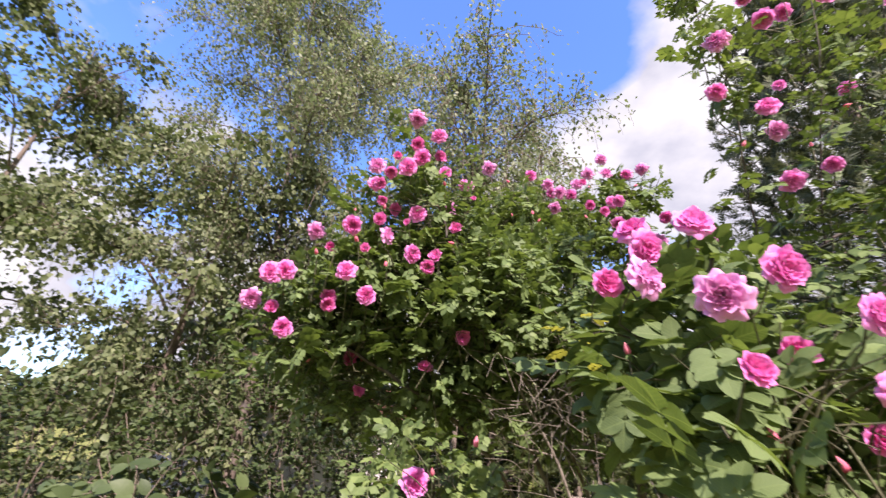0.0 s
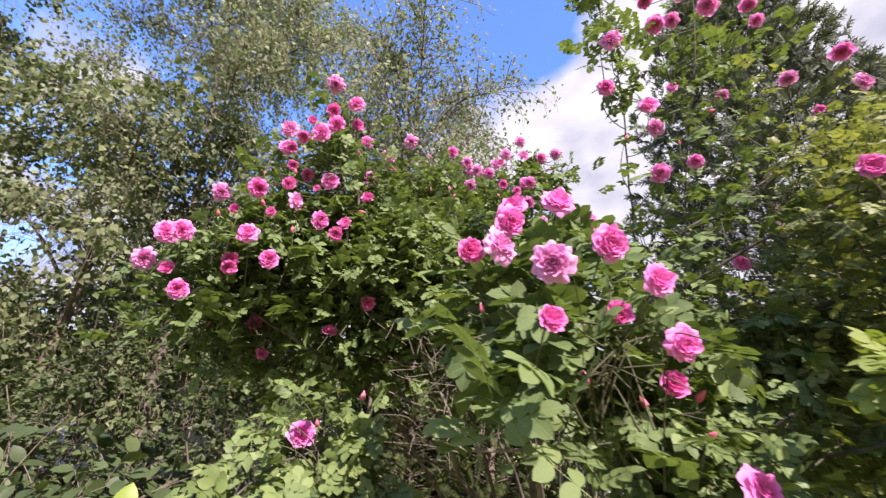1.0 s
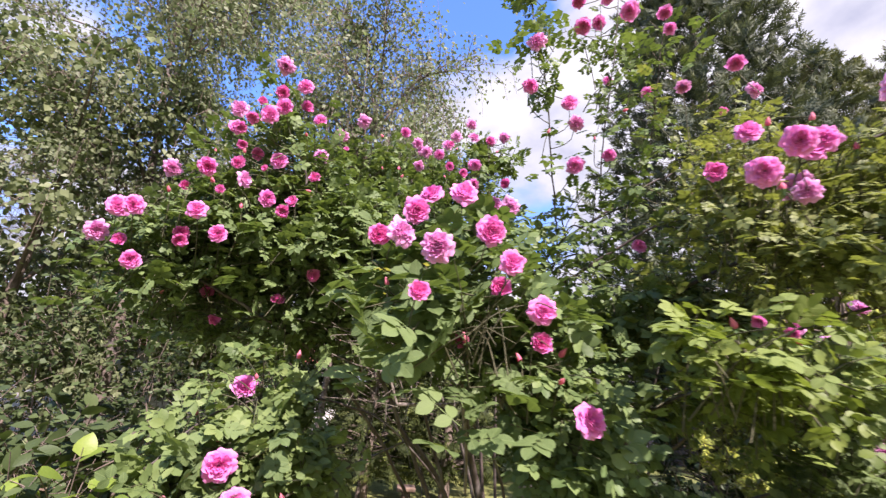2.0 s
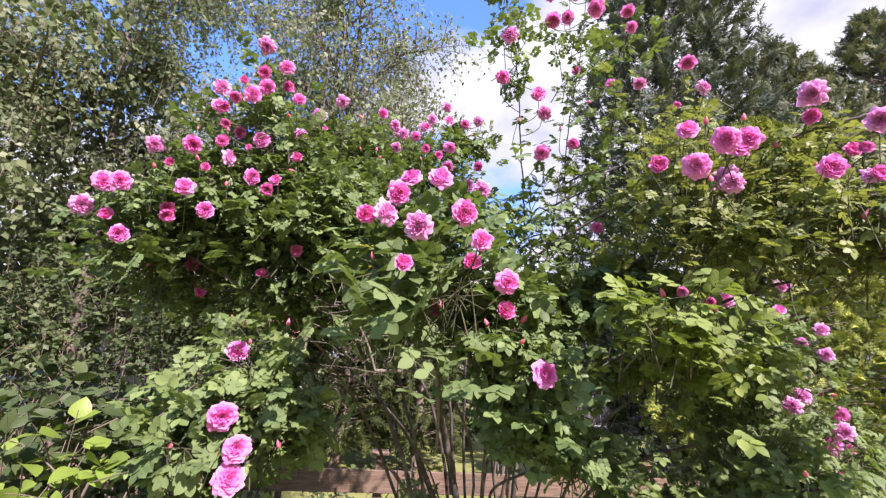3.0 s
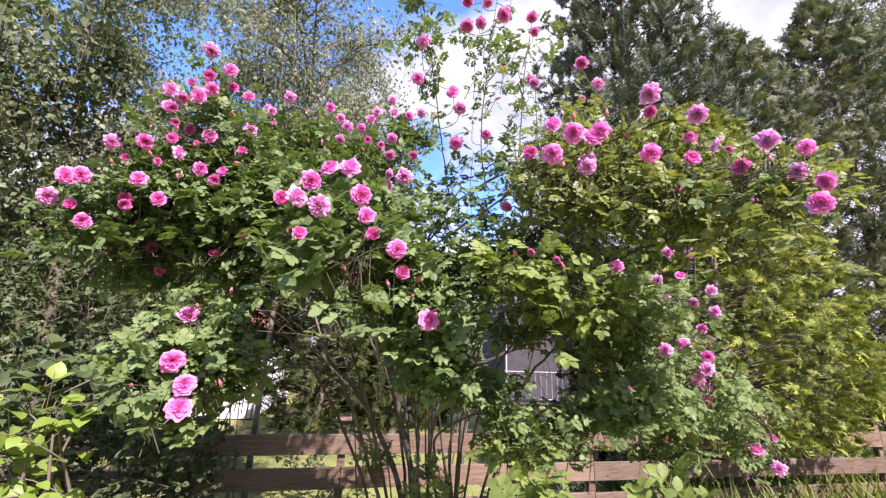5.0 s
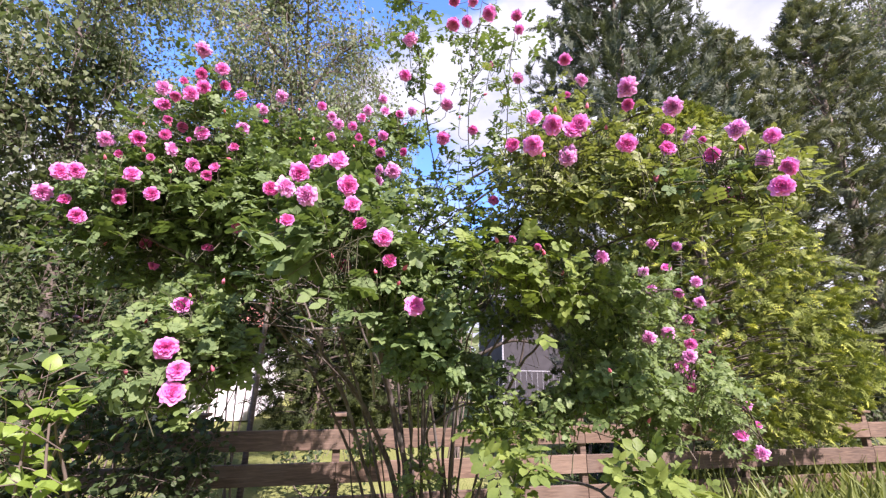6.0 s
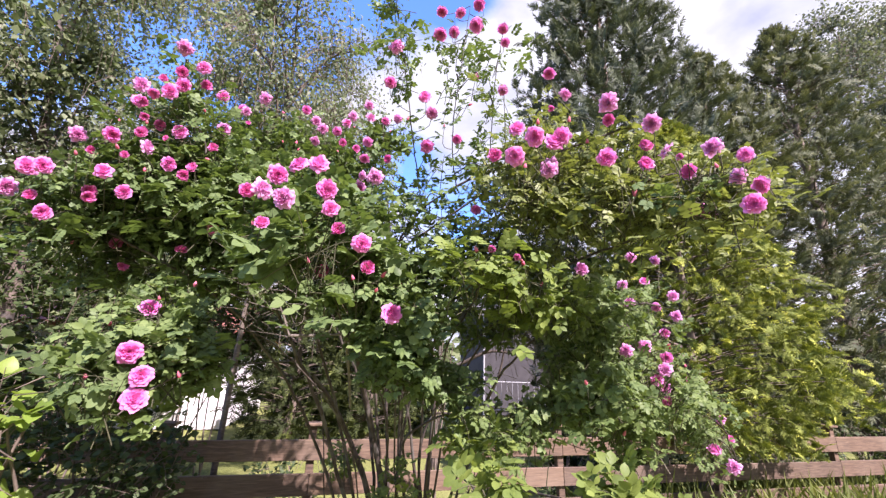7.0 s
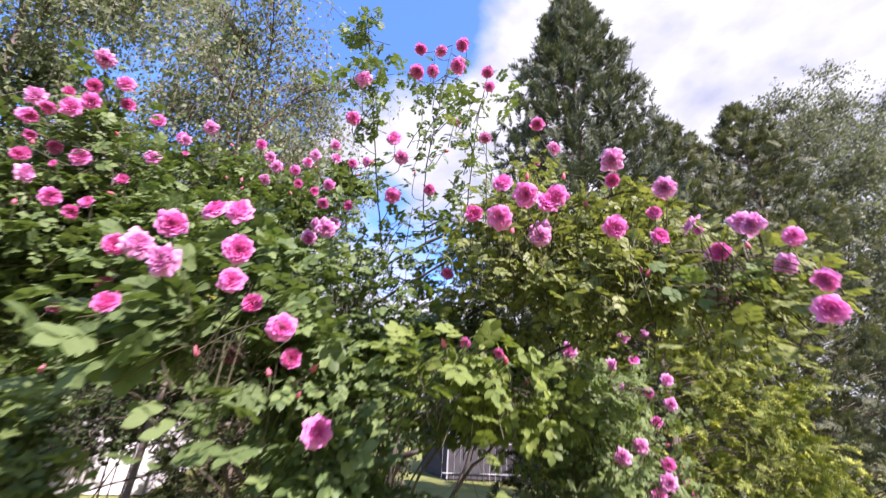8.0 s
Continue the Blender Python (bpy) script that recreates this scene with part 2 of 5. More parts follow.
# darker copy of the broad leaf; the shade on low trees is in its colour
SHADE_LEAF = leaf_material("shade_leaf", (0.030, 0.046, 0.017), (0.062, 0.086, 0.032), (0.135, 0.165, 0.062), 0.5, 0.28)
# paler copy of the single rose leaf, coloured as if the sun lay on it
SUNLIT_LEAF_ONE = leaf_material("sunlit_leaf_single", (0.070, 0.110, 0.028), (0.125, 0.182, 0.044), (0.21, 0.265, 0.070), 0.5, 0.33, single=True, veins=True)
# dark green, taken darker still to stand for the shade on the shrubs
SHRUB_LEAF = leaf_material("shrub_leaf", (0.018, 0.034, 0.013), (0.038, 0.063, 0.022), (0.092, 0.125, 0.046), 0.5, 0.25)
LIME_LEAF = leaf_material("lime_leaf", (0.085, 0.145, 0.022), (0.150, 0.23, 0.036), (0.25, 0.33, 0.065), 0.4, 0.4)
THUJA_LEAF = conifer_material("thuja_spray", (0.024, 0.042, 0.010), (0.125, 0.175, 0.034), (0.52, 0.53, 0.085))
# dark green lowered almost to black, so the hedge looks shaded
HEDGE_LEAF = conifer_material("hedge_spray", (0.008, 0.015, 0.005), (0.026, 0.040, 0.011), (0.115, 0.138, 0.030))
CONIFER_LEAF = conifer_material("conifer_spray", (0.024, 0.036, 0.025), (0.070, 0.091, 0.058), (0.19, 0.212, 0.125))
EVERGREEN_LEAF = conifer_material("evergreen_spray", (0.032, 0.043, 0.026), (0.098, 0.116, 0.064), (0.27, 0.28, 0.14))
GRASS = leaf_material("grass_blade", (0.055, 0.085, 0.02), (0.115, 0.15, 0.036), (0.22, 0.24, 0.075), 0.5, 0.3)
PETAL = petal_material("rose_petal", (0.62, 0.055, 0.31), (0.80, 0.19, 0.54), (0.87, 0.37, 0.71))
PETAL_PALE = petal_material("faded_rose_petal", (0.50, 0.09, 0.30), (0.76, 0.26, 0.57), (0.86, 0.46, 0.75))
PETAL_DEEP = petal_material("fresh_rose_petal", (0.62, 0.05, 0.28), (0.78, 0.15, 0.47), (0.86, 0.30, 0.63))
BUD = petal_material("rose_bud", (0.62, 0.06, 0.18), (0.74, 0.16, 0.26), (0.78, 0.30, 0.34))
CALYX = wall_material("calyx", (0.06, 0.12, 0.03), (0.13, 0.19, 0.06), 80.0, 0.6)
CANE = bark_material("old_cane", (0.028, 0.020, 0.016), (0.080, 0.060, 0.047), 60.0, (0.10, 0.088, 0.074))
TWIG = bark_material("green_twig", (0.032, 0.036, 0.015), (0.085, 0.078, 0.036), 80.0)
DEAD = bark_material("dead_twig", (0.085, 0.070, 0.055), (0.21, 0.18, 0.145), 80.0)
BIRCH_BARK = bark_material("birch_bark", (0.07, 0.052, 0.04), (0.16, 0.125, 0.10), 30.0, (0.06, 0.052, 0.045), (1, 1, 3))
BARK = bark_material("tree_bark", (0.06, 0.045, 0.035), (0.20, 0.155, 0.12), 25.0)
WOOD = wood_material("weathered_board")
LAWN = ground_material("lawn")

# ---- geometry helpers ----
RNG = np.random.default_rng(7)


def unit(v):
    v = np.asarray(v, float)
    return v / np.maximum(np.linalg.norm(v, axis=-1, keepdims=True), 1e-9)


def mesh_of(name, verts, faces, material, smooth=True):
    me = bpy.data.meshes.new(name)
    me.from_pydata(np.asarray(verts, float).tolist(), [], np.asarray(faces).tolist())
    me.materials.append(material)
    if smooth:
        me.polygons.foreach_set("use_smooth", [True] * len(me.polygons))
    me.update()
    return me


def part(name, me, parent=None, label="", kind=""):
    ob = new(name, me)
    ob.parent = parent
    return tagged(ob, label=label, kind=kind)


def thing(name, place, label, category, group="", kind=""):
    ob = new(name)
    ob.matrix_world = Matrix.Translation(place)
    ob.empty_display_size = 0.1
    return tagged(ob, label, category, group, kind)


def stitch(pieces):
    """Joins (verts, faces) pieces into one pair; all faces have the same number of corners."""
    vs, fs, k = [], [], 0
    for v, f in pieces:
        vs.append(np.asarray(v, float))
        fs.append(np.asarray(f, int) + k)
        k += len(v)
    return np.concatenate(vs), np.concatenate(fs)


def scatter(shape, places, frames, sizes):
    """One copy of shape (verts, triangles) at each place, turned by frames (n x 3 x 3) and sized."""
    v, f = shape
    out = places[:, None] + np.einsum("nij,kj->nki", frames, v) * np.asarray(sizes)[:, None, None]
    faces = f[None] + (np.arange(len(places)) * len(v))[:, None, None]
    return out.reshape(-1, 3), faces.reshape(-1, f.shape[1])


def frames_of(ahead, up):
    """Frames whose x points ahead and whose z is as near to up as can be."""
    x = unit(ahead)
    y = unit(np.cross(up, x))
    return np.stack([x, y, np.cross(x, y)], axis=-1)


def bend(points, steps=8):
    """A smooth line through points (Catmull-Rom)."""
    p = np.asarray(points, float)
    p = np.concatenate([[2 * p[0] - p[1]], p, [2 * p[-1] - p[-2]]])
    out = []
    for i in range(1, len(p) - 2):
        for s in np.linspace(0, 1, steps, endpoint=False):
            a, b, c, d = p[i - 1 : i + 3]
            out.append(0.5 * (2 * b + (c - a) * s + (2 * a - 5 * b + 4 * c - d) * s**2 + (3 * b - a - 3 * c + d) * s**3))
    return np.array(out + [p[-2]])


def tube(line, r0, r1, sides=5, wobble=0.0):
    """A tapered tube of quads along a line; returns (verts, quads)."""
    line = np.asarray(line, float)
    n = len(line)
    ahead = unit(np.gradient(line, axis=0))
    ref = np.array([0.31, 0.95, 0.05]) if abs(ahead[0][2]) > 0.8 else np.array([0.0, 0.0, 1.0])
    a = unit(np.cross(ahead, ref))
    b = np.cross(ahead, a)
    r = np.linspace(r0, r1, n) * (1 + wobble * RNG.uniform(-1, 1, n))
    ang = np.linspace(0, 2 * np.pi, sides, endpoint=False)
    v = line[:, None] + r[:, None, None] * (np.cos(ang)[None, :, None] * a[:, None] + np.sin(ang)[None, :, None] * b[:, None])
    i, j = np.meshgrid(np.arange(n - 1), np.arange(sides), indexing="ij")
    k = (j + 1) % sides
    f = np.stack([i * sides + j, i * sides + k, (i + 1) * sides + k, (i + 1) * sides + j], -1).reshape(-1, 4)
    return v.reshape(-1, 3), f


def in_ball(n, shell=0.0):
    d = unit(RNG.normal(size=(n, 3)))
    return d * (shell + (1 - shell) * RNG.uniform(0, 1, n) ** (1 / 3))[:, None]


# leaf blades, along +x, facing +z, one long
def blade(width, rows, cup=0.12, droop=0.18, widest=0.45, tip=1.0):
    t = np.linspace(0, 1, rows + 2)
    w = width * np.sin(np.pi * t ** (np.log(0.5) / np.log(widest))) ** tip
    v, f = [(0, 0, 0)], []
    for k in range(1, rows + 1):
        z = -droop * t[k] ** 2
        v += [(t[k], w[k] / 2, z + cup * w[k]), (t[k], 0, z), (t[k], -w[k] / 2, z + cup * w[k])]
    v.append((1, 0, -droop))
    f += [(0, 2, 1), (0, 3, 2)]
    for k in range(rows - 1):
        a = 1 + 3 * k
        f += [(a, a + 1, a + 4), (a, a + 4, a + 3), (a + 1, a + 2, a + 5), (a + 1, a + 5, a + 4)]
    a, e = 1 + 3 * (rows - 1), len(v) - 1
    f += [(a, a + 1, e), (a + 1, a + 2, e)]
    return np.array(v, float), np.array(f)


LEAFLET = (0.68, 0.10, 0.14, 0.5, 0.66)  # width, cup, droop, widest place, fullness


def compound_leaf(rows, pairs=3, seed=0):
    """A pinnate rose leaf about one long: leaflets in pairs and one at the end, on a thin stalk."""
    rg = np.random.default_rng(seed)
    places, ahead, up, size = [], [], [], []
    for k in range(pairs):
        x = 0.22 + 0.40 * k / max(pairs - 1, 1)
        for s in (-1, 1):
            places.append((x, 0.0, -0.06 * x))
            a = radians(rg.uniform(52, 72))
            ahead.append((math.cos(a), s * math.sin(a), rg.uniform(-0.18, 0.05)))
            up.append((0.1 * rg.normal(), -s * rg.uniform(0.0, 0.25), 1))
            size.append(rg.uniform(0.34, 0.40) + 0.03 * k)
    places.append((0.66, 0, -0.05)), ahead.append((1, 0, -0.15)), up.append((0, 0.1 * rg.normal(), 1)), size.append(0.44)
    v, f = scatter(blade(*LEAFLET[:1], rows, *LEAFLET[1:]), np.array(places), frames_of(np.array(ahead), np.array(up)), np.array(size))
    w = 0.008
    stalk = np.array([(0, w, 0), (0, -w, 0), (0.68, -w * 0.6, -0.05), (0.68, w * 0.6, -0.05)])
    return stitch([(v, f), (stalk, np.array([(0, 1, 2), (0, 2, 3)]))])


def blade_attribute(me, rows, pairs):
    """Stores on each leaflet how far along and how far aside a vertex lies."""
    one = blade(*LEAFLET[:1], rows, *LEAFLET[1:])[0]
    every = np.concatenate([np.tile(one, (2 * pairs + 1, 1)), np.zeros((4, 3))]).astype(np.float32)
    me.attributes.new("blade", "FLOAT_VECTOR", "POINT").data.foreach_set("vector", every.ravel())


LEAF_FAR = [compound_leaf(2, 2, 1), compound_leaf(2, 3, 2), compound_leaf(2, 3, 5)]
LEAF_BACK = [compound_leaf(1, 2, 1), compound_leaf(1, 3, 2), compound_leaf(1, 3, 5)]
LEAF_NEAR = [compound_leaf(3, 2, 3), compound_leaf(3, 3, 4), compound_leaf(3, 3, 6), compound_leaf(3, 2, 8)]
LEAF_FINE = [(compound_leaf(5, pairs, seed), pairs) for pairs, seed in ((2, 3), (3, 4), (3, 6), (2, 8), (3, 9))]


def kite(width, widest, fold=0.12, droop=0.1):
    """A plain folded leaf of two faces."""
    return np.array([(0, 0, 0), (widest, width / 2, fold * width), (widest, -width / 2, fold * width), (1, 0, -droop)], float), np.array([(0, 3, 1), (0, 2, 3)])


BIRCH_BLADE = kite(0.74, 0.38)
TREE_BLADE = kite(0.86, 0.42)
BROAD_BLADE = blade(0.85, 2, 0.10, 0.15, 0.40, 0.7)
SMALL_BLADE = blade(0.85, 1, 0.10, 0.15, 0.40, 0.7)
ELDER_BLADE = blade(0.62, 4, 0.08, 0.22, 0.45, 0.8)
HEART_BLADE = blade(0.86, 4, 0.10, 0.25, 0.36, 0.75)
GRASS_BLADE = blade(0.06, 2, 0.2, 0.35, 0.3, 0.8)


def spray(seed, fronds=7, width=0.13):
    """A flat, fern-like conifer spray one long, of narrow twiglets."""
    rg = np.random.default_rng(seed)
    bl = (np.array([(0, width / 2, 0.02), (0, -width / 2, 0.02), (1, 0, -0.06)], float), np.array([(0, 1, 2)]))
    places, ahead, size = [(0, 0, 0)], [(1, 0, -0.1)], [1.0]
    for k in range(fronds):
        x = 0.12 + 0.75 * k / fronds
        for s in (-1, 1):
            a = radians(rg.uniform(32, 52))
            places.append((x + 0.03 * s, 0, -0.1 * x * x))
            ahead.append((math.cos(a), s * math.sin(a), rg.uniform(-0.25, 0.1)))
            size.append((0.55 - 0.4 * x) * rg.uniform(0.8, 1.15))
    up = np.tile([0.0, 0, 1], (len(places), 1)) + 0.25 * rg.normal(size=(len(places), 3))
    return scatter(bl, np.array(places, float), frames_of(np.array(ahead), up), np.array(size))


SPRAYS_FAR = [spray(k, 2, 0.30) for k in (4, 5, 6)]


def mixed_scatter(shapes, places, frames, sizes):
    pick = RNG.integers(0, len(shapes), len(places))
    return stitch([scatter(s, places[pick == k], frames[pick == k], np.asarray(sizes)[pick == k]) for k, s in enumerate(shapes) if (pick == k).any()])

# ---- ground ----
def make_ground():
    n = 60
    xs = np.sign(np.linspace(-1, 1, n)) * np.abs(np.linspace(-1, 1, n)) ** 3 * 300
    gx, gy = np.meshgrid(xs, xs, indexing="ij")
    z = np.zeros_like(gx)
    for i in range(n):
        for j in range(n):
            z[i, j] = 0.05 * noise.noise((gx[i, j] * 0.5, gy[i, j] * 0.5, 0)) - 0.03
    v = np.stack([gx, gy, z], -1).reshape(-1, 3)
    i, j = np.meshgrid(np.arange(n - 1), np.arange(n - 1), indexing="ij")
    f = np.stack([i * n + j, (i + 1) * n + j, (i + 1) * n + j + 1, i * n + j + 1], -1).reshape(-1, 4)
    ob = new("ground", mesh_of("ground", v, f, LAWN))
    tagged(ob, "sunlit mown lawn with dry yellowish patches", "lawn", kind="structure")


make_ground()


def box_mesh(name, size, material, bevel=0.006, origin=(0, 0, 0)):
    bm = bmesh.new()
    bmesh.ops.create_cube(bm, size=1)
    bmesh.ops.scale(bm, vec=size, verts=bm.verts)
    bmesh.ops.translate(bm, vec=origin, verts=bm.verts)
    if bevel:
        bmesh.ops.bevel(bm, geom=list(bm.edges), offset=bevel, segments=1, affect="EDGES")
    me = bpy.data.meshes.new(name)
    bm.to_mesh(me)
    bm.free()
    me.materials.append(material)
    return me


def at(ob, x, y, z, rz=0.0, ry=0.0):
    ob.matrix_basis = pose(x, y, z, 0, ry, rz)
    return ob


# ---- fence: posts with flat caps, three boards between them ----
FENCE_Y, FENCE_TOP, BOARD, PITCH = 2.2, 0.80, 0.145, 0.235
POSTS = [-5.0, -3.0, -1.02, 0.0, 2.125, 3.83, 5.41, 7.3, 9.2]


def make_fence():
    fence = thing("fence", (0, FENCE_Y, 0), "low fence of weathered brown horizontal boards on posts with flat caps", "fence")
    post_me = box_mesh("post", (0.058, 0.058, 0.90), WOOD, 0.004, (0, 0, 0.44))
    cap_me = box_mesh("cap", (0.125, 0.125, 0.024), WOOD, 0.004)
    rg = random.Random(4)
    for x in POSTS:
        p = at(part("post", post_me, fence), x, 0.046, 0, 0, rg.uniform(-1, 1))
        at(part("cap", cap_me, p), 0, 0, 0.89 + 0.012)
    spans = [(-5.0, -3.0), (-3.0, -1.02), (-1.02, 0.0), (0.0, 2.125), (2.125, 3.83), (3.83, 5.41), (5.41, 7.3), (7.3, 9.2)]
    for row in range(3):
        joined = [(-5.0, -3.0), (-3.0, 0.0), (0.0, 2.125), (2.125, 5.41), (5.41, 9.2)] if row < 2 else spans
        if row == 0:
            joined = [(-5.0, -1.02), (-1.02, 2.125), (2.125, 5.41), (5.41, 9.2)]
        for a, b in joined:
            me = box_mesh("board", (b - a - 0.004, 0.028, BOARD + rg.uniform(-0.003, 0.003)), WOOD, 0.003)
            at(part("board", me, fence), (a + b) / 2, 0, FENCE_TOP - BOARD / 2 - PITCH * row + rg.uniform(-0.003, 0.003), 0, rg.uniform(-0.12, 0.12))


make_fence()

# ---- houses beyond the lawn ----
GREY_WALL = wall_material("grey_plaster", (0.028, 0.026, 0.028), (0.048, 0.044, 0.047), 5.0)
WHITE_WALL = wall_material("white_plaster", (0.70, 0.66, 0.66), (0.82, 0.79, 0.79), 4.0)
ROOF_RED = wall_material("red_tile", (0.22, 0.075, 0.05), (0.34, 0.13, 0.09), 12.0)
ROOF_DARK = wall_material("dark_roof", (0.05, 0.05, 0.055), (0.09, 0.09, 0.095), 12.0)
WHITE_PAINT = wall_material("white_paint", (0.72, 0.72, 0.72), (0.82, 0.82, 0.82), 9.0, 0.5)


GREY_PAINT = wall_material("light_grey_paint", (0.26, 0.26, 0.27), (0.36, 0.36, 0.37), 9.0, 0.5)


def gable_mesh(name, length, depth, rise, material, over=0.35):
    """A pitched roof with thickness; the ridge runs along x."""
    a, b, t = length / 2 + over, depth / 2 + over, 0.12
    prof = [(-b, -0.08), (0, rise), (b, -0.08), (b, -0.08 - t), (0, rise - t), (-b, -0.08 - t)]
    v = [(s * a, y, z) for s in (-1, 1) for y, z in prof]
    f = [[k, (k + 1) % 6, (k + 1) % 6 + 6, k + 6] for k in range(6)] + [[0, 1, 4, 5], [1, 2, 3, 4], [6, 7, 10, 11], [7, 8, 9, 10]]
    return mesh_of(name, v, f, material, False)


def make_house(name, x, y, length, depth, height, rise, wall, roof, label):
    h = thing(name, (x, y, 0), label, "house")
    at(part("wall", box_mesh("wall", (length, depth, height), wall, 0.0, (0, 0, height / 2)), h), 0, 0, 0)
    at(part("roof", gable_mesh("roof", length, depth, rise, roof), h), 0, 0, height)
    for s in (-1, 1):
        at(part("corner_board", box_mesh("corner_board", (0.05, 0.05, height), GREY_PAINT, 0.004, (0, 0, height / 2)), h), s * length / 2, -depth / 2, 0)
    at(part("gutter", mesh_of("gutter", *tube(np.array([(-length / 2, 0, 0), (length / 2, 0, 0)]), 0.05, 0.05, 8), WHITE_PAINT), h), 0, -depth / 2 - 0.1, height - 0.12)
    return h


make_house("grey_house", 8.3, 13.9, 6.2, 2.8, 3.5, 0.9, GREY_WALL, ROOF_DARK, "grey plastered house with light grey corner boards across the lawn")
make_house("white_house", -5.4, 11.5, 6.6, 5.0, 2.17, 0.8, WHITE_WALL, ROOF_RED, "white plastered house with red tiled roof behind trees")


def make_railing():
    r = thing("railing", (6.0, 11.6, 0), "thin light grey metal railing before the grey house", "railing")
    for k in range(2):
        part("rail", mesh_of("rail", *tube(np.array([(-1.3, 0, 1.1 - 0.85 * k), (1.6, 0, 1.1 - 0.85 * k)]), 0.016, 0.016, 6), GREY_PAINT), r)
    bar = mesh_of("bar", *tube(np.array([(0, 0, 0), (0, 0, 1.1)]), 0.007, 0.007, 5), GREY_PAINT)
    for k in range(16):
        at(part("bar", bar, r), -1.3 + k * 2.9 / 15, 0, 0)


make_railing()

# ---- the rose bush ----
def flower_mesh(name, seed, openness, material, ragged=0.0):
    """A double rose facing +z, one across: rings of cupped petals, from flat outer ones to a tight heart."""
    rg = np.random.default_rng(seed)
    nu, nv = 7, 4
    vs, fs, rim = [], [], []
    rings = [(7, 1.0, 0.03), (7, 0.88, 0.10), (7, 0.74, 0.15), (6, 0.58, 0.185), (6, 0.43, 0.205), (5, 0.29, 0.21), (4, 0.16, 0.20)]
    k0 = 0
    for ring, (count, reach, height) in enumerate(rings):
        reach = reach * (0.62 + 0.38 * openness) if ring < 3 else reach
        height = height + (1 - openness) * (0.42 - 0.07 * ring) * 0.9
        for k in range(count):
            a0 = 2 * math.pi * (k + 0.5 * (ring % 2) + rg.uniform(-0.16, 0.16)) / count
            half = math.pi / count * rg.uniform(1.0, 1.35)
            r1 = 0.5 * reach * rg.uniform(0.88, 1.1)
            h1 = 0.5 * 2 * height * rg.uniform(0.85, 1.15)
            flip = rg.uniform(-0.05, 0.09) * (ring < 3)
            ph = rg.uniform(0, 6.28)
            for iv in range(nv):
                v = iv / (nv - 1)
                for iu in range(nu):
                    u = 2 * iu / (nu - 1) - 1
                    round_edge = 1 - 0.22 * u * u * v
                    rad = (0.02 + (r1 - 0.02) * math.sin(v * math.pi / 2) ** (0.8 if ring < 2 else 1.3)) * round_edge
                    z = h1 * v ** (1.2 if ring > 1 else 0.8) - 0.04 * u * u * (ring < 2)
                    z += flip * math.cos(v * 3.1) - 0.05 * max(0, v - 0.7) * (ring < 2) * 4 * openness
                    z += (0.028 + 0.045 * ragged) * math.sin(4 * u + ph) * v
                    rad *= 1 + (0.06 + 0.08 * ragged) * math.sin(5 * u + 2 * ph) * v
                    a = a0 + half * u * (0.35 + 0.65 * math.sin(v * math.pi / 2))
                    vs.append((rad * math.cos(a), rad * math.sin(a), z))
                    rim.append(v * (1.0, 0.95, 0.85, 0.7, 0.5, 0.32, 0.15)[ring] + rg.uniform(-0.05, 0.05))
            for iv in range(nv - 1):
                for iu in range(nu - 1):
                    a = k0 + iv * nu + iu
                    fs.append((a, a + 1, a + nu + 1, a + nu))
            k0 += nu * nv
    me = mesh_of(name, vs, fs, material)
    me.attributes.new("rim", "FLOAT", "POINT").data.foreach_set("value", np.clip(rim, 0, 1).astype(np.float32))
    return me


def bud_mesh(name, seed):
    t, ang = np.linspace(0, 1, 7), np.linspace(0, 2 * np.pi, 8, endpoint=False)
    r = 0.26 * np.sin(np.pi * (0.12 + 0.86 * t) ** 0.75)
    v = [(r[i] * math.cos(a + t[i] * 1.2) * (1 + 0.08 * math.sin(3 * a)), r[i] * math.sin(a + t[i] * 1.2), t[i]) for i in range(7) for a in ang]
    f = [(i * 8 + j, i * 8 + (j + 1) % 8, (i + 1) * 8 + (j + 1) % 8, (i + 1) * 8 + j) for i in range(6) for j in range(8)]
    me = mesh_of(name, v, f, BUD)
    me.attributes.new("rim", "FLOAT", "POINT").data.foreach_set("value", np.repeat(t, 8).astype(np.float32))
    return me


def calyx_mesh():
    hip, q = tube(np.array([(0, 0, -0.30), (0, 0, -0.24), (0, 0, -0.12), (0, 0, -0.02), (0, 0, 0.02)]), 0.03, 0.10, 7)
    pieces = [(hip, np.concatenate([q[:, [0, 1, 2]], q[:, [0, 2, 3]]]))]
    sep = blade(0.28, 2, 0.05, 0.35, 0.3)
    a = np.arange(5) * 2 * np.pi / 5
    ahead = np.stack([np.cos(a), np.sin(a), np.full(5, -0.1)], -1)
    pieces.append(scatter(sep, np.zeros((5, 3)), frames_of(ahead, np.tile([0, 0, 1.0], (5, 1))), np.full(5, 0.40)))
    return mesh_of("calyx", *stitch(pieces), CALYX)


FLOWERS = [
    flower_mesh("open_rose", 1, 1.0, PETAL), flower_mesh("open_rose", 2, 0.9, PETAL), flower_mesh("open_rose", 3, 0.75, PETAL),
    flower_mesh("cupped_rose", 4, 0.45, PETAL_DEEP), flower_mesh("cupped_rose", 5, 0.6, PETAL_DEEP),
    flower_mesh("faded_rose", 6, 1.0, PETAL_PALE, 0.45), flower_mesh("faded_rose", 7, 0.85, PETAL_PALE, 0.3),
]
BUDS = [bud_mesh("bud", 1), bud_mesh("bud", 2)]
CALYX_ME = calyx_mesh()

BASE = Vector((0.55, 1.75, 0))
bush = thing("rose_bush", BASE, "large arching rose bush full of pink double roses", "rose bush")
OFF = np.array(BASE)


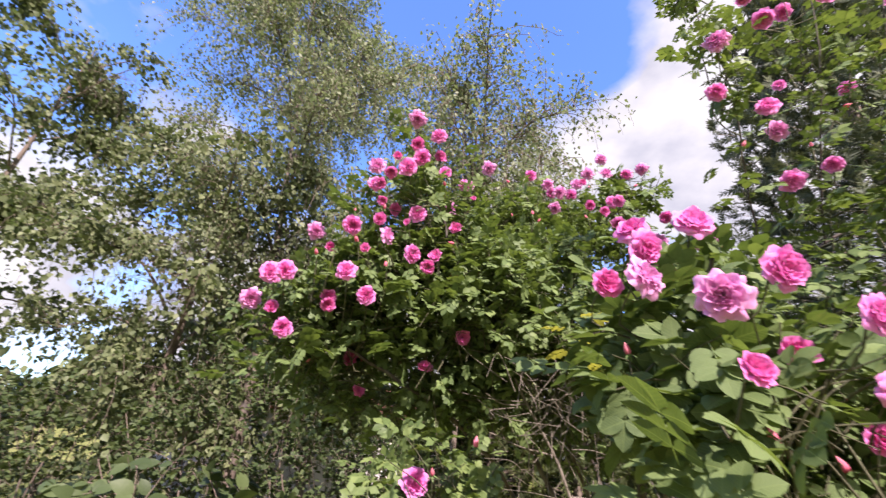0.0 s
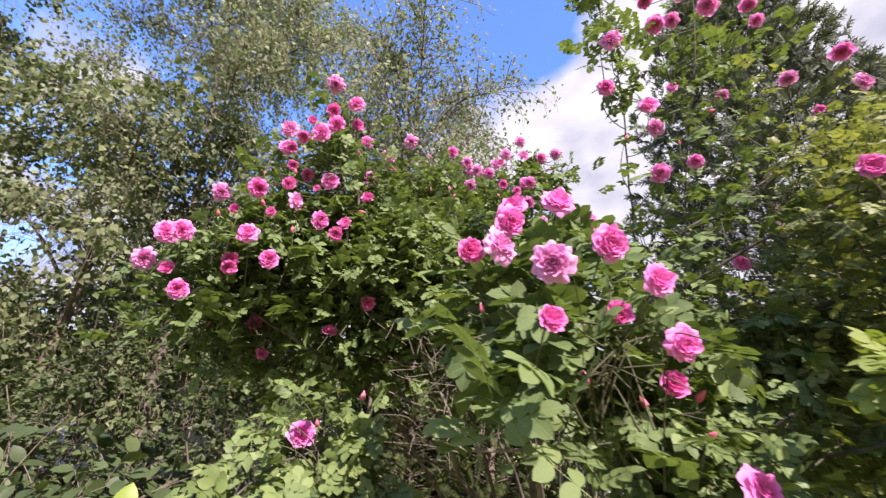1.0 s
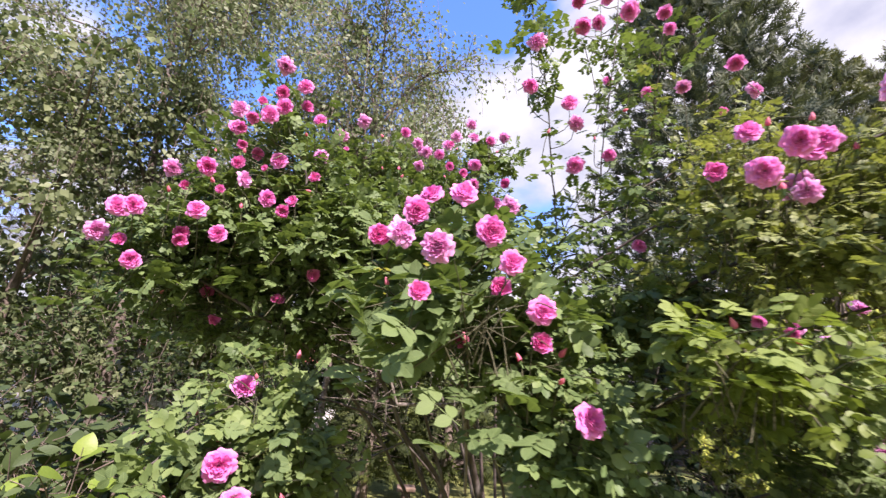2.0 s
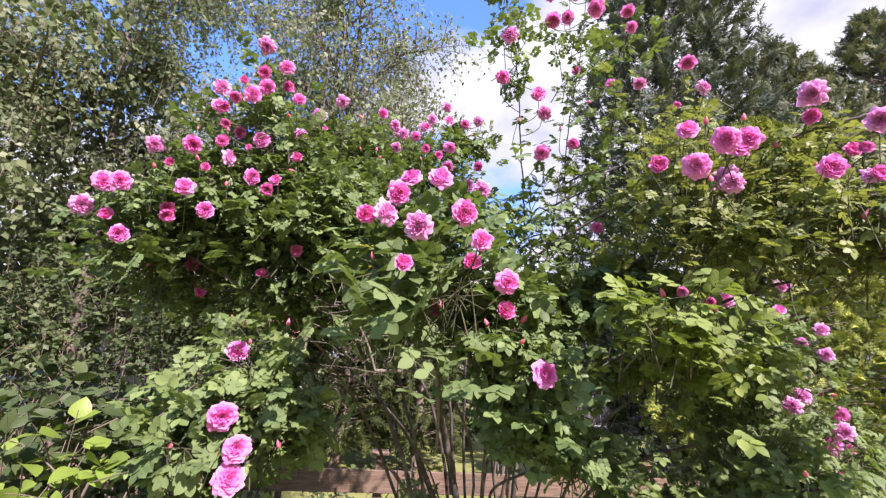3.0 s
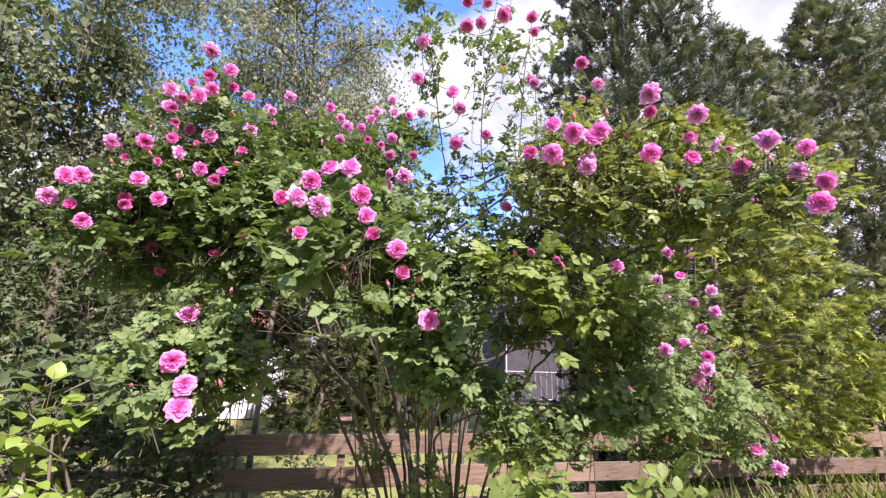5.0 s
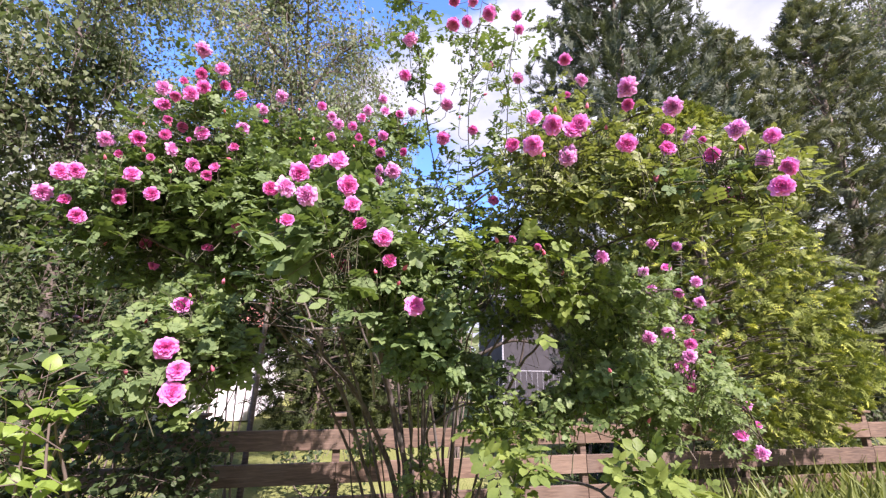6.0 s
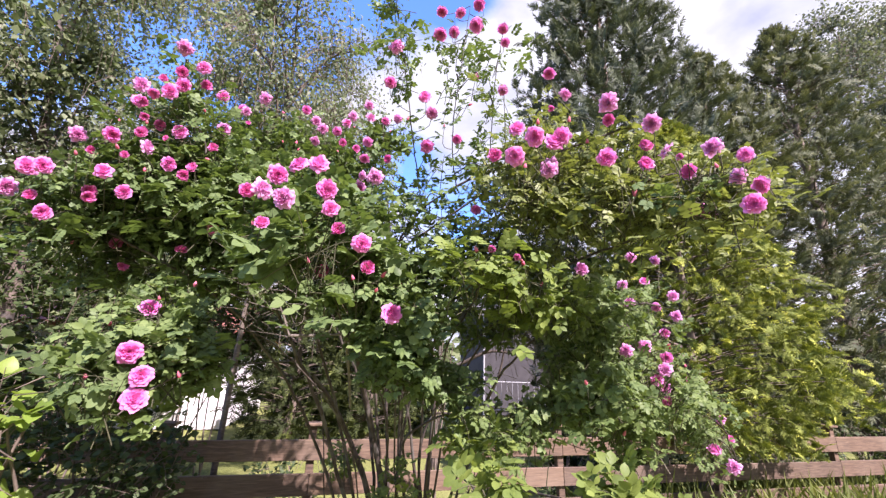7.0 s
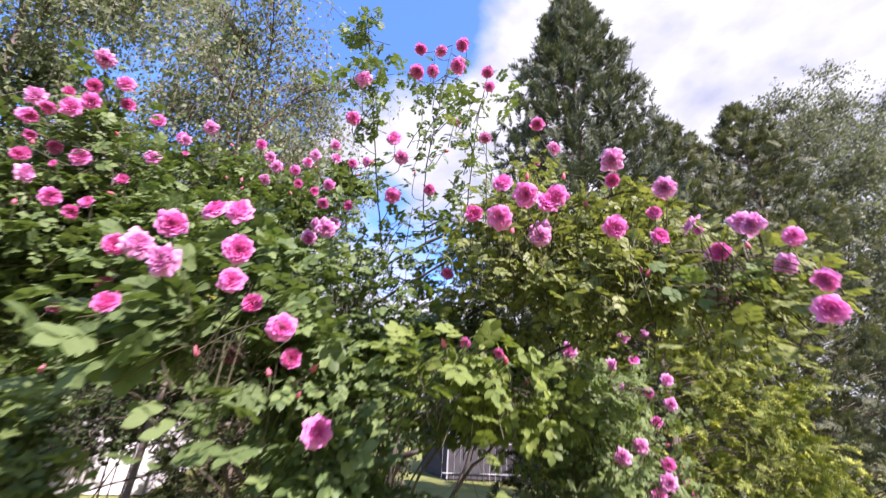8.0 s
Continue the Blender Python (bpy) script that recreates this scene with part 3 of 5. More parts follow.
BLOOMS = []
OPEN_SIDE = np.array([0.0, -1.25, 1.45])  # the open lawn towards which the flowers turn


class Bough:
    """Canes, laterals, leaves and flowers of one part of the bush, gathered and then linked."""

    def __init__(self, name):
        self.name, self.lines, self.twigs = name, [], []
        self.leaf = {"place": [], "ahead": [], "up": [], "size": []}

    def cane(self, points, r0=0.014, r1=0.004, material=None, sides=7, loose=1.0):
        points = np.array(points, float)
        points[1] += loose * RNG.normal(size=3) * [0.08, 0.06, 0.05]  # no two canes run side by side
        line = bend(points, 7)
        line[2:-1] += RNG.normal(size=line[2:-1].shape) * 0.3 * r0
        self.lines.append(line)
        part("cane", mesh_of("cane", tube(line - OFF, 0.8 * r0, r1, sides, 0.08)[0], tube(line, r0, r1, sides)[1], material or CANE), bush)
        return line

    def nearest(self, p):
        every = np.concatenate(self.lines)
        cost = np.linalg.norm(every - p, axis=1) + 0.7 * np.maximum(0, every[:, 2] - p[2] + 0.03)
        return every[np.argmin(cost)]

    def join(self, p, r0=0.004, r1=0.002, sag=0.02):
        a = self.nearest(p)
        d = np.linalg.norm(p - a)
        mid = (a + p) / 2 + RNG.normal(size=3) * 0.06 * d + [0, 0, sag + 0.10 * d]
        line = bend([a, mid, p], 5)
        self.twigs.append(tube(line, r0, r1, 4))
        return line

    def leaves_on(self, line, count, size, start=0.25, lean=0.35):
        """Leaves set alternately along a shoot, spreading outwards with their faces to the light."""
        t = np.linspace(start, 1, count) * (len(line) - 1)
        i = np.clip(t.astype(int), 0, len(line) - 2)
        p = line[i] + (line[i + 1] - line[i]) * (t - i)[:, None]
        ax = unit(line[np.minimum(i + 1, len(line) - 1)] - line[i])
        side = unit(np.cross(ax, RNG.normal(size=3)))
        other = np.cross(ax, side)
        a = np.arange(count) * 2.4 + RNG.uniform(0, 6.28)
        out = np.cos(a)[:, None] * side + np.sin(a)[:, None] * other
        ahead = unit(out + ax * RNG.uniform(0.2, 0.9, count)[:, None] + [0, 0, -0.12])
        up = unit(np.array([-0.12, -0.28, 1.0]) + lean * RNG.normal(size=(count, 3)))
        for key, v in (("place", p), ("ahead", ahead), ("up", up), ("size", size * RNG.uniform(0.65, 1.15, count))):
            self.leaf[key].append(v)

    def clump(self, centre, radii, shoots, leaves=6, size=0.09, length=0.2, grow=(0, -0.2, 0.7), shell=0.35, lateral=True):
        """Leafy shoots filling an uneven mass."""
        c, r = np.array(centre, float), np.array(radii, float)
        if lateral and self.lines:
            self.join(c, 0.0045, 0.0025)
        for d in in_ball(shoots, shell):
            p = c + d * r * RNG.uniform(0.85, 1.15)
            way = unit(d * 0.9 + np.array(grow) + 0.45 * RNG.normal(size=3))
            ln = length * RNG.uniform(0.6, 1.3)
            line = bend([p - way * ln * 0.7, p - way * ln * 0.2 + [0, 0, 0.02], p + way * ln * 0.3 - [0, 0, 0.015]], 4)
            self.twigs.append(tube(line, 0.0022, 0.001, 3))
            self.leaves_on(line, leaves, size)

    def flowers(self, text, spread=0.16, face=(0, 0, 0.18), size=0.071, tuft=7, leaf=0.088, pale=0.2):
        """Flowers at the places in text (x y z, and o, c, f or b for open, cupped, faded or bud), each on a stalk with leaves below it."""
        for row in text.strip().split(","):
            w = row.split()
            p, kind = np.array([float(k) for k in w[:3]]), w[3] if len(w) > 3 else ""
            if not kind:
                kind = "f" if RNG.random() < pale else "c" if RNG.random() < 0.25 else "o"
            me = FLOWERS[{"o": RNG.integers(0, 3), "c": RNG.integers(3, 5), "f": RNG.integers(5, 7)}.get(kind, 0)]
            way = Vector(unit(unit(OPEN_SIDE - p) + np.array(face) + 0.28 * RNG.normal(size=3)))
            s = size * RNG.uniform(0.92, 1.12) * (0.85 if kind == "c" else 1.0) * (float(w[4]) if len(w) > 4 else 1.0)
            m = Matrix.LocRotScale(p - OFF, way.to_track_quat("Z", "Y") @ Euler((0, 0, RNG.uniform(0, 6.28))).to_quaternion(), (s, s, s * RNG.uniform(0.85, 1.05)))
            if kind == "b":
                s = 0.022 * RNG.uniform(0.8, 1.25)
                way = Vector(unit(np.array([0, -0.3, 0.9]) + 0.4 * RNG.normal(size=3)))
                m = Matrix.LocRotScale(p - OFF, way.to_track_quat("Z", "Y"), (s, s, s))
                r = part("bud", BUDS[RNG.integers(0, 2)], bush, "small closed coral-pink rose bud")
            else:
                r = part("rose", me, bush, {"o": "fully open pink double rose", "c": "deep pink half-open rose", "f": "faded pale pink ragged rose"}[kind])
            r.matrix_basis = m
            cal = part("calyx", CALYX_ME, r)
            cal.matrix_basis = Matrix.Scale(1.0 if kind != "b" else 2.0, 4)
            BLOOMS.append((*p, (0.05 if kind != "b" else 0.022) * (float(w[4]) if len(w) > 4 else 1.0)))
            heel = p - np.array(way) * s * 0.3
            low = heel - np.array(way) * 0.03 + [0, 0.01, -0.05]
            a = self.nearest(low)
            gap = np.linalg.norm(a - low)
            foot = a + (low - a) * max(0, 1 - 0.36 / max(gap, 0.01))
            line = bend([foot, (foot + low) / 2 + [0, 0.01, -0.05 * np.linalg.norm(low - foot)], low, heel], 4)
            self.twigs.append(tube(line[::2], 0.0022, 0.0016, 3))
            if kind != "b":
                self.leaves_on(line, 4, leaf * 0.9, 0.35)
            if tuft and kind != "b":
                for k in range(2):
                    o = RNG.normal(size=3) * [spread * 0.5, spread * 0.3, spread * 0.4] + [0, 0.05, -0.09]
                    q = p + o
                    self.leaves_on(bend([q - [0, -0.04, 0.12], q - [0, 0, 0.05], q], 4), tuft // 2 + 1, leaf)

    def finish(self, material=None, near=0, where=None, shapes=None, single=None):
        """Links the leaves: single ones where the walk comes close, the rest as one mass."""
        p, ahead, up, size = (np.concatenate(self.leaf[k]) for k in ("place", "ahead", "up", "size"))
        mid = p + ahead * (0.5 * size)[:, None]
        keep = np.ones(len(p), bool)
        for x, y, z, r in BLOOMS:  # no leaf grows over a flower's face
            d = mid - (x, y, z)
            way = unit(OPEN_SIDE - (x, y, z))
            along = d @ way
            off = np.linalg.norm(d - along[:, None] * way, axis=1)
            keep &= ~((along > -0.02) & (along < 0.4) & (off < r + 0.2 * size))
        for c, r in HOLLOWS:
            keep &= np.linalg.norm((mid - c) / np.array(r), axis=1) > 1
        p, ahead, up, size = p[keep], ahead[keep], up[keep], size[keep]
        frames = frames_of(ahead, up)
        rest = np.ones(len(p), bool)
        if near:
            pick = np.argsort(np.linalg.norm(p - np.array(where), axis=1))[:near]
            rest[pick] = False
            for k in pick:
                ob = part("leaf", (single or NEAR_MESHES)[k % len(NEAR_MESHES)], bush)
                ob.matrix_basis = Matrix.Translation(p[k] - OFF) @ Matrix([[*row] for row in frames[k]]).to_4x4() @ Matrix.Scale(size[k], 4)
        far = np.linalg.norm(p - OPEN_SIDE, axis=1)
        far = rest & (far > np.median(far))
        front = rest & ~far
        v, f = stitch([mixed_scatter(shapes or LEAF_FAR, p[front], frames[front], size[front]), mixed_scatter(LEAF_BACK, p[far], frames[far], size[far])])
        part("foliage", mesh_of("foliage", v - OFF, f, material or ROSE_LEAF), bush, "toothed green pinnate rose leaves", "stuff")
        leafy = [t for t in self.twigs if all(np.linalg.norm((t[0].mean(0) - c) / np.array(r)) > 0.9 for c, r in HOLLOWS)]
        v, f = stitch(leafy)
        part("twig_mass", mesh_of("twig_mass", v - OFF, f, TWIG), bush, "thin brownish green rose shoots", "stuff")


NEAR_MESHES = []
for shape, pairs in LEAF_FINE:
    NEAR_MESHES.append(mesh_of("leaf", *shape, ROSE_LEAF_ONE))
    blade_attribute(NEAR_MESHES[-1], 5, pairs)
SUNLIT_MESHES = []
for shape, pairs in LEAF_FINE:
    SUNLIT_MESHES.append(mesh_of("leaf", *shape, SUNLIT_LEAF_ONE))
    blade_attribute(SUNLIT_MESHES[-1], 5, pairs)

# where no leaf grows: the dead wood, and a gap between the boughs
HOLLOWS = [((-0.33, 0.0, 1.61), (0.13, 0.3, 0.09)), ((0.0, 0.50, 1.48), (0.17, 0.40, 0.045)), ((0.54, 0.28, 1.42), (0.12, 0.42, 0.075)), ((-0.21, 0.5, 1.75), (0.13, 0.42, 0.16)), ((0.84, 0.42, 1.36), (0.16, 0.6, 0.10)), ((-0.14, 0.35, 1.50), (0.24, 0.45, 0.12)), ((-0.29, 0.15, 1.17), (0.08, 0.3, 0.065)), ((0.75, 0.15, 1.31), (0.10, 0.6, 0.09))]

# domed bough
RNG = np.random.default_rng(101)
A = Bough("dome")
A.cane([(0.42, 1.72, 0), (0.15, 1.45, 0.95), (-0.25, 1.1, 1.6), (-0.6, 0.8, 2.1), (-0.72, 0.62, 2.55), (-0.74, 0.5, 2.70)], 0.016)
A.cane([(0.38, 1.70, 0), (0.05, 1.35, 1.0), (-0.4, 0.95, 1.55), (-0.8, 0.6, 1.8), (-1.15, 0.48, 1.9)], 0.013)
A.cane([(0.45, 1.76, 0), (0.2, 1.4, 1.1), (-0.2, 0.95, 1.8), (-0.5, 0.62, 2.1), (-0.62, 0.5, 2.35)], 0.013)
A.flowers("""-0.74 0.46 2.73 f, -0.717 0.443 2.585 c, -0.681 0.406 2.492 o, -0.728 0.409 2.454 o, -0.86 0.45 2.49 f, -0.651 0.541 2.605 c, -0.646 0.466 2.65 o, -0.79 0.42 2.44 c,
-0.83 0.42 2.39 c, -0.794 0.533 2.353 c, -0.695 0.513 2.322 o, -0.868 0.376 2.189 o, -1.06 0.5 2.23 f, -0.767 0.429 2.183 f, -0.81 0.45 2.26 c, -0.55 0.523 2.269 c, -0.67 0.42 2.116 o,
-0.622 0.467 2.093 c, -1.04 0.35 2.01 o, -1.12 0.4 2.02 o, -1.202 0.462 1.948 f, -1.031 0.407 1.846 o, -1.09 0.42 1.91 c, -0.914 0.425 1.933 c, -0.93 0.45 1.96 c, -0.603 0.493 2.144 c""")
A.flowers("""-0.83 0.318 2.004 o, -0.78 0.384 1.955 o, -0.50 0.58 1.90 c, -0.62 0.62 1.80 c, -0.85 0.67 1.71 c, -1.02 0.6 1.78 b, -0.91 0.7 1.82 c, -0.87 0.72 1.82 b, -0.8 0.45 2.3 b, -0.55 0.5 2.2 b,
-0.93 0.42 2.12 b, -0.75 0.43 2.07 b, -0.98 0.4 2.09 b, -0.6 0.47 2.42 b""", tuft=5)
A.flowers("""-0.85 0.44 2.4 o 0.8, -0.81 0.44 2.33 c 0.7, -0.93 0.5 2.32 b, -0.95 0.42 2.13 c 0.65, -0.82 0.4 2.12 c 0.65, -0.8 0.42 2.24 c 0.8, -0.7 0.42 2.23 c 0.6, -0.8 0.48 2.56 c 0.7, -0.86 0.42 2.15 b""", tuft=5)
A.clump((-0.70, 0.62, 2.38), (0.20, 0.18, 0.26), 116, size=0.066)
A.clump((-0.72, 0.66, 2.05), (0.38, 0.24, 0.24), 253, size=0.066)
A.clump((-1.0, 0.62, 1.93), (0.24, 0.22, 0.17), 135, size=0.066)
A.clump((-0.45, 0.68, 2.05), (0.26, 0.24, 0.26), 156, size=0.066)
A.clump((-0.72, 0.85, 1.78), (0.42, 0.26, 0.16), 175, size=0.066)
A.clump((-0.36, 0.85, 1.76), (0.22, 0.2, 0.12), 50, size=0.066)

# tall boughs at the back
RNG = np.random.default_rng(102)
B = Bough("back")
B.cane([(0.50, 1.80, 0), (0.30, 1.7, 1.0), (-0.15, 1.4, 2.0), (-0.45, 1.1, 2.6), (-0.55, 0.98, 2.85)], 0.015)
B.cane([(0.55, 1.78, 0), (0.42, 1.65, 1.1), (0.2, 1.4, 2.0), (0.0, 1.2, 2.6), (-0.1, 1.15, 2.9)], 0.014)
B.cane([(0.6, 1.78, 0), (0.55, 1.62, 1.1), (0.4, 1.42, 2.1), (0.28, 1.25, 2.7), (0.25, 1.2, 3.0)], 0.013)
B.flowers("""-0.69 0.9 2.8 o, -0.475 0.933 2.858 f, -0.60 1.0 2.80 o, -0.648 0.895 2.59 f, -0.26 1.1 2.94 o, -0.151 1.1 2.83 o, -0.05 1.1 2.82 o, 0.0 1.2 2.96 f, 0.0 0.92 2.64 c, 0.15 1.1 2.78 o, 0.14 1.0 2.6 o,
0.08 1.0 2.66 c, 0.16 1.2 3.04 f, 0.26 1.2 3.03 c, 0.35 1.2 3.07 f, 0.27 0.8 2.51 c, 0.18 0.36 2.165 f, 0.12 0.6 2.21 c, -0.35 1.0 2.62 b, 0.05 1.15 2.9 b, 0.3 1.2 2.95 b, -0.1 1.0 2.75 b""", tuft=6)
B.flowers("""-0.57 0.95 2.76 f 0.9, -0.54 0.93 2.67 c 0.6, -0.37 1 2.82 b, -0.18 1 2.81 f, -0.13 0.95 2.73 f, -0.16 0.9 2.61 f 0.8, 0.04 1.1 2.96 f, 0.01 1.1 2.9 c 0.8, 0.14 1.2 3.14 f, 0.27 1.2 3.03 f, 0.15 1 2.72 o, -0.26 0.9 2.57 b, -0.24 0.85 2.5 b, -0.02 0.9 2.56 b, 0.21 0.75 2.37 f, 0.12 0.6 2.22 f 0.9, 0.13 0.7 2.33 f 0.8, 0.36 1.2 3.07 f 0.8""", tuft=4, leaf=0.07, size=0.066)
B.clump((-0.52, 1.12, 2.62), (0.26, 0.2, 0.20), 97, size=0.066)
B.clump((-0.22, 1.15, 2.58), (0.30, 0.22, 0.26), 135, size=0.066)
B.clump((-0.25, 0.95, 2.2), (0.34, 0.26, 0.26), 175, size=0.066)
B.clump((0.10, 1.2, 2.68), (0.22, 0.18, 0.18), 68, size=0.066)
B.clump((0.30, 1.25, 2.92), (0.18, 0.12, 0.10), 28, size=0.09)
B.clump((-0.12, 0.85, 1.92), (0.28, 0.26, 0.2), 116, size=0.066)
B.clump((0.08, 0.75, 2.05), (0.16, 0.22, 0.16), 49, size=0.066)

# the bough that comes nearest
RNG = np.random.default_rng(103)
C = Bough("middle")
C.cane([(0.50, 1.70, 0), (0.34, 1.35, 1.0), (0.16, 0.85, 1.45), (0.0, 0.3, 1.68), (-0.08, -0.08, 1.74)], 0.010)
C.cane([(0.62, 1.72, 0), (0.5, 1.3, 0.95), (0.38, 0.7, 1.35), (0.26, 0.25, 1.54), (0.2, 0.05, 1.62)], 0.008, 0.002)
C.cane([(0.56, 1.74, 0), (0.42, 1.3, 1.1), (0.22, 0.7, 1.6), (0.06, 0.2, 1.84), (0.0, 0.0, 1.93)], 0.008)
C.flowers("""-0.10 -0.201 1.779 f 1.05, 0.13 -0.119 1.693 o 0.9, 0.246 -0.07 1.492 o, -0.036 -0.031 1.987 o, -0.112 0.063 2.022 o, -0.148 -0.091 1.899 o, -0.172 -0.15 1.822 f, 0.01 -0.15 1.843 o 0.95, 0.03 -0.245 1.748 o 0.72,
-0.131 -0.286 1.668 c 0.7, 0.055 -0.06 1.749 c, 0.006 0.17 1.664 c, 0.16 -0.02 1.644 c, -0.22 -0.12 1.82 c, 0.21 0.0 1.62 b, 0.12 0.0 1.60 b, -0.02 -0.1 1.62 b, -0.19 -0.1 1.72 b, 0.19 -0.05 1.56 b""", tuft=8, leaf=0.10)
C.clump((-0.03, -0.10, 1.68), (0.17, 0.11, 0.07), 30, size=0.11)
C.clump((0.06, 0.05, 1.69), (0.20, 0.15, 0.09), 36, size=0.08)
C.clump((0.28, 0.12, 1.48), (0.13, 0.14, 0.12), 54, size=0.060)
C.clump((0.32, 0.15, 1.35), (0.15, 0.16, 0.09), 60, size=0.060)
C.clump((0.12, 0.05, 1.58), (0.15, 0.12, 0.05), 34, size=0.064)
C.clump((0.52, 0.2, 1.27), (0.14, 0.14, 0.05), 34, size=0.060)
C.clump((0.02, 0.15, 1.86), (0.12, 0.14, 0.12), 18)
C.clump((0.04, 0.95, 1.68), (0.32, 0.22, 0.13), 60, size=0.08)
C.clump((0.36, 0.35, 1.40), (0.12, 0.16, 0.12), 50, size=0.060)
C.clump((0.36, 0.75, 1.73), (0.22, 0.2, 0.14), 40, size=0.08)
C.clump((0.42, 0.18, 1.56), (0.22, 0.16, 0.10), 34, size=0.07)

# upright shoots against the sky
RNG = np.random.default_rng(104)
D = Bough("upright")
D.cane([(0.58, 1.72, 0), (0.48, 1.35, 1.1), (0.34, 0.95, 1.62), (0.34, 0.72, 1.93), (0.45, 0.61, 2.14), (0.66, 0.54, 2.30), (0.79, 0.51, 2.41), (1.0, 0.45, 2.52)], 0.012, 0.003)
D.cane([(0.45, 0.61, 2.14), (0.41, 0.52, 2.24), (0.36, 0.42, 2.38), (0.278, 0.25, 2.62), (0.22, 0.21, 2.9), (0.175, 0.19, 3.13)], 0.005, 0.0016, loose=0.0)
D.cane([(0.62, 0.55, 2.27), (0.56, 0.42, 2.38), (0.53, 0.3, 2.55), (0.54, 0.22, 2.8), (0.57, 0.2, 3.12)], 0.004, 0.0015, loose=0.0)
D.cane([(0.79, 0.51, 2.41), (0.76, 0.4, 2.5), (0.72, 0.25, 2.7), (0.75, 0.18, 3.05)], 0.004, 0.0015, loose=0.0)
D.flowers("""0.2 0.188 2.554 o 0.8, 0.40 0.30 2.33 o, 0.37 0.26 2.57 o, 0.42 0.32 2.53 f, 0.207 0.144 2.711 f, 0.443 0.3 3.15 o, 0.596 0.188 2.99 o, 0.431 0.243 2.94 o, 0.74 0.18 3.0 o 0.8, 0.75 0.18 2.92 o 0.8, 0.52 0.2 3.06 o 0.8, 0.56 0.35 2.43 o 0.8,
0.68 0.4 2.09 o 0.8, 0.62 0.2 3.14 o, 0.79 0.72 3.16 o 0.8, 0.90 0.57 2.97 o 0.9, 0.5 0.25 2.98 o 0.8, 0.6 0.3 2.6 b, 0.48 0.3 2.45 b, 0.3 0.3 2.45 b""", tuft=4, leaf=0.085)
D.clump((0.18, 0.16, 2.95), (0.05, 0.05, 0.16), 12, 5, 0.062, 0.14)
D.clump((0.25, 0.21, 2.70), (0.06, 0.05, 0.20), 15, 5, 0.062, 0.14)
D.clump((0.52, 0.25, 2.72), (0.12, 0.06, 0.30), 15, 5, 0.052, 0.15)
D.clump((0.68, 0.25, 2.65), (0.10, 0.06, 0.30), 14, 5, 0.052, 0.15)
D.clump((0.50, 0.45, 2.15), (0.22, 0.16, 0.16), 15, 5, 0.072)
D.clump((0.70, 0.35, 2.3), (0.12, 0.12, 0.18), 10, 5, 0.072)
D.clump((0.28, 0.55, 2.12), (0.12, 0.14, 0.18), 18, 5, 0.066)
D.clump((0.60, 0.5, 2.02), (0.14, 0.12, 0.14), 16, 5, 0.066)
D.clump((0.45, 0.5, 1.75), (0.22, 0.2, 0.12), 46, 6, 0.085)
D.clump((0.70, 0.4, 1.8), (0.24, 0.22, 0.14), 42, 6, 0.085)
D.clump((0.36, 0.42, 1.98), (0.17, 0.14, 0.10), 18, 5, 0.07)
D.clump((0.78, 0.3, 2.1), (0.14, 0.12, 0.14), 14, 5, 0.07)

# bough over to the right
RNG = np.random.default_rng(105)
E = Bough("spread")
E.cane([(0.74, 1.72, 0), (0.66, 1.2, 1.1), (0.66, 0.6, 1.75), (0.85, 0.05, 1.98), (1.15, -0.25, 2.02), (1.4, -0.45, 1.98)], 0.011)
E.cane([(0.36, 0.5, 1.9), (0.6, 0.2, 2.05), (0.8, 0.0, 2.16), (1.05, -0.15, 2.25), (1.2, -0.22, 2.3)], 0.006)
E.cane([(0.78, 1.7, 0), (0.8, 1.0, 1.2), (0.95, 0.35, 1.7), (1.2, -0.02, 1.86), (1.5, -0.3, 1.95)], 0.009)
E.flowers("""0.97 0.15 2.76 o, 1.10 0.22 2.72 f, 1.12 0.40 2.76 c 0.8, 0.965 -0.254 2.298 f, 0.987 -0.222 2.249 c, 0.648 -0.148 2.19 o, 0.667 -0.248 2.101 o, 0.786 -0.166 2.148 o, 0.81 -0.18 2.17 o, 0.613 -0.202 2.042 o, 0.58 -0.1 2.09 c,
0.798 -0.104 2.08 f, 1.062 -0.288 2.041 c, 1.198 -0.163 2.209 c, 1.116 -0.503 1.995 f 0.75, 1.21 -0.525 1.976 o 0.75, 1.191 -0.504 1.91 f 0.72, 1.109 -0.417 1.954 c, 1.122 -0.158 1.987 b, 0.9 -0.3 2.03 o,
1.044 -0.41 2.02 f 0.9, 1.08 -0.615 1.76 o 0.8, 1.173 -0.578 1.845 o 0.85, 1.107 -0.3 2.21 f, 0.65 -0.2 2.0 b, 0.9 -0.1 2.3 b, 1.0 -0.2 2.1 b, 1.25 -0.4 2.0 b""", tuft=6, leaf=0.062)
E.flowers("""0.7 0.1 2.56 f 0.8, 0.76 -0.1 2.26 b, 0.94 -0.15 2.18 b, 1.11 -0.25 2.15 c 0.7, 1.21 -0.3 2.09 c 0.6, 1.18 -0.35 1.99 f 0.7, 1.04 -0.25 1.93 b, 1.11 -0.25 2.07 f 0.8, 1.249 -0.397 2.084 f 0.85, 1.373 -0.203 1.948 f 0.85, 1.463 -0.169 1.961 f 0.85, 0.77 -0.15 2.04 f 0.9""", tuft=5, leaf=0.058)
E.clump((1.36, -0.1, 2.0), (0.11, 0.08, 0.06), 27, size=0.053)
E.clump((0.72, -0.02, 2.02), (0.18, 0.16, 0.16), 63, size=0.053)
E.clump((0.95, 0.05, 2.12), (0.28, 0.20, 0.24), 132, size=0.053)
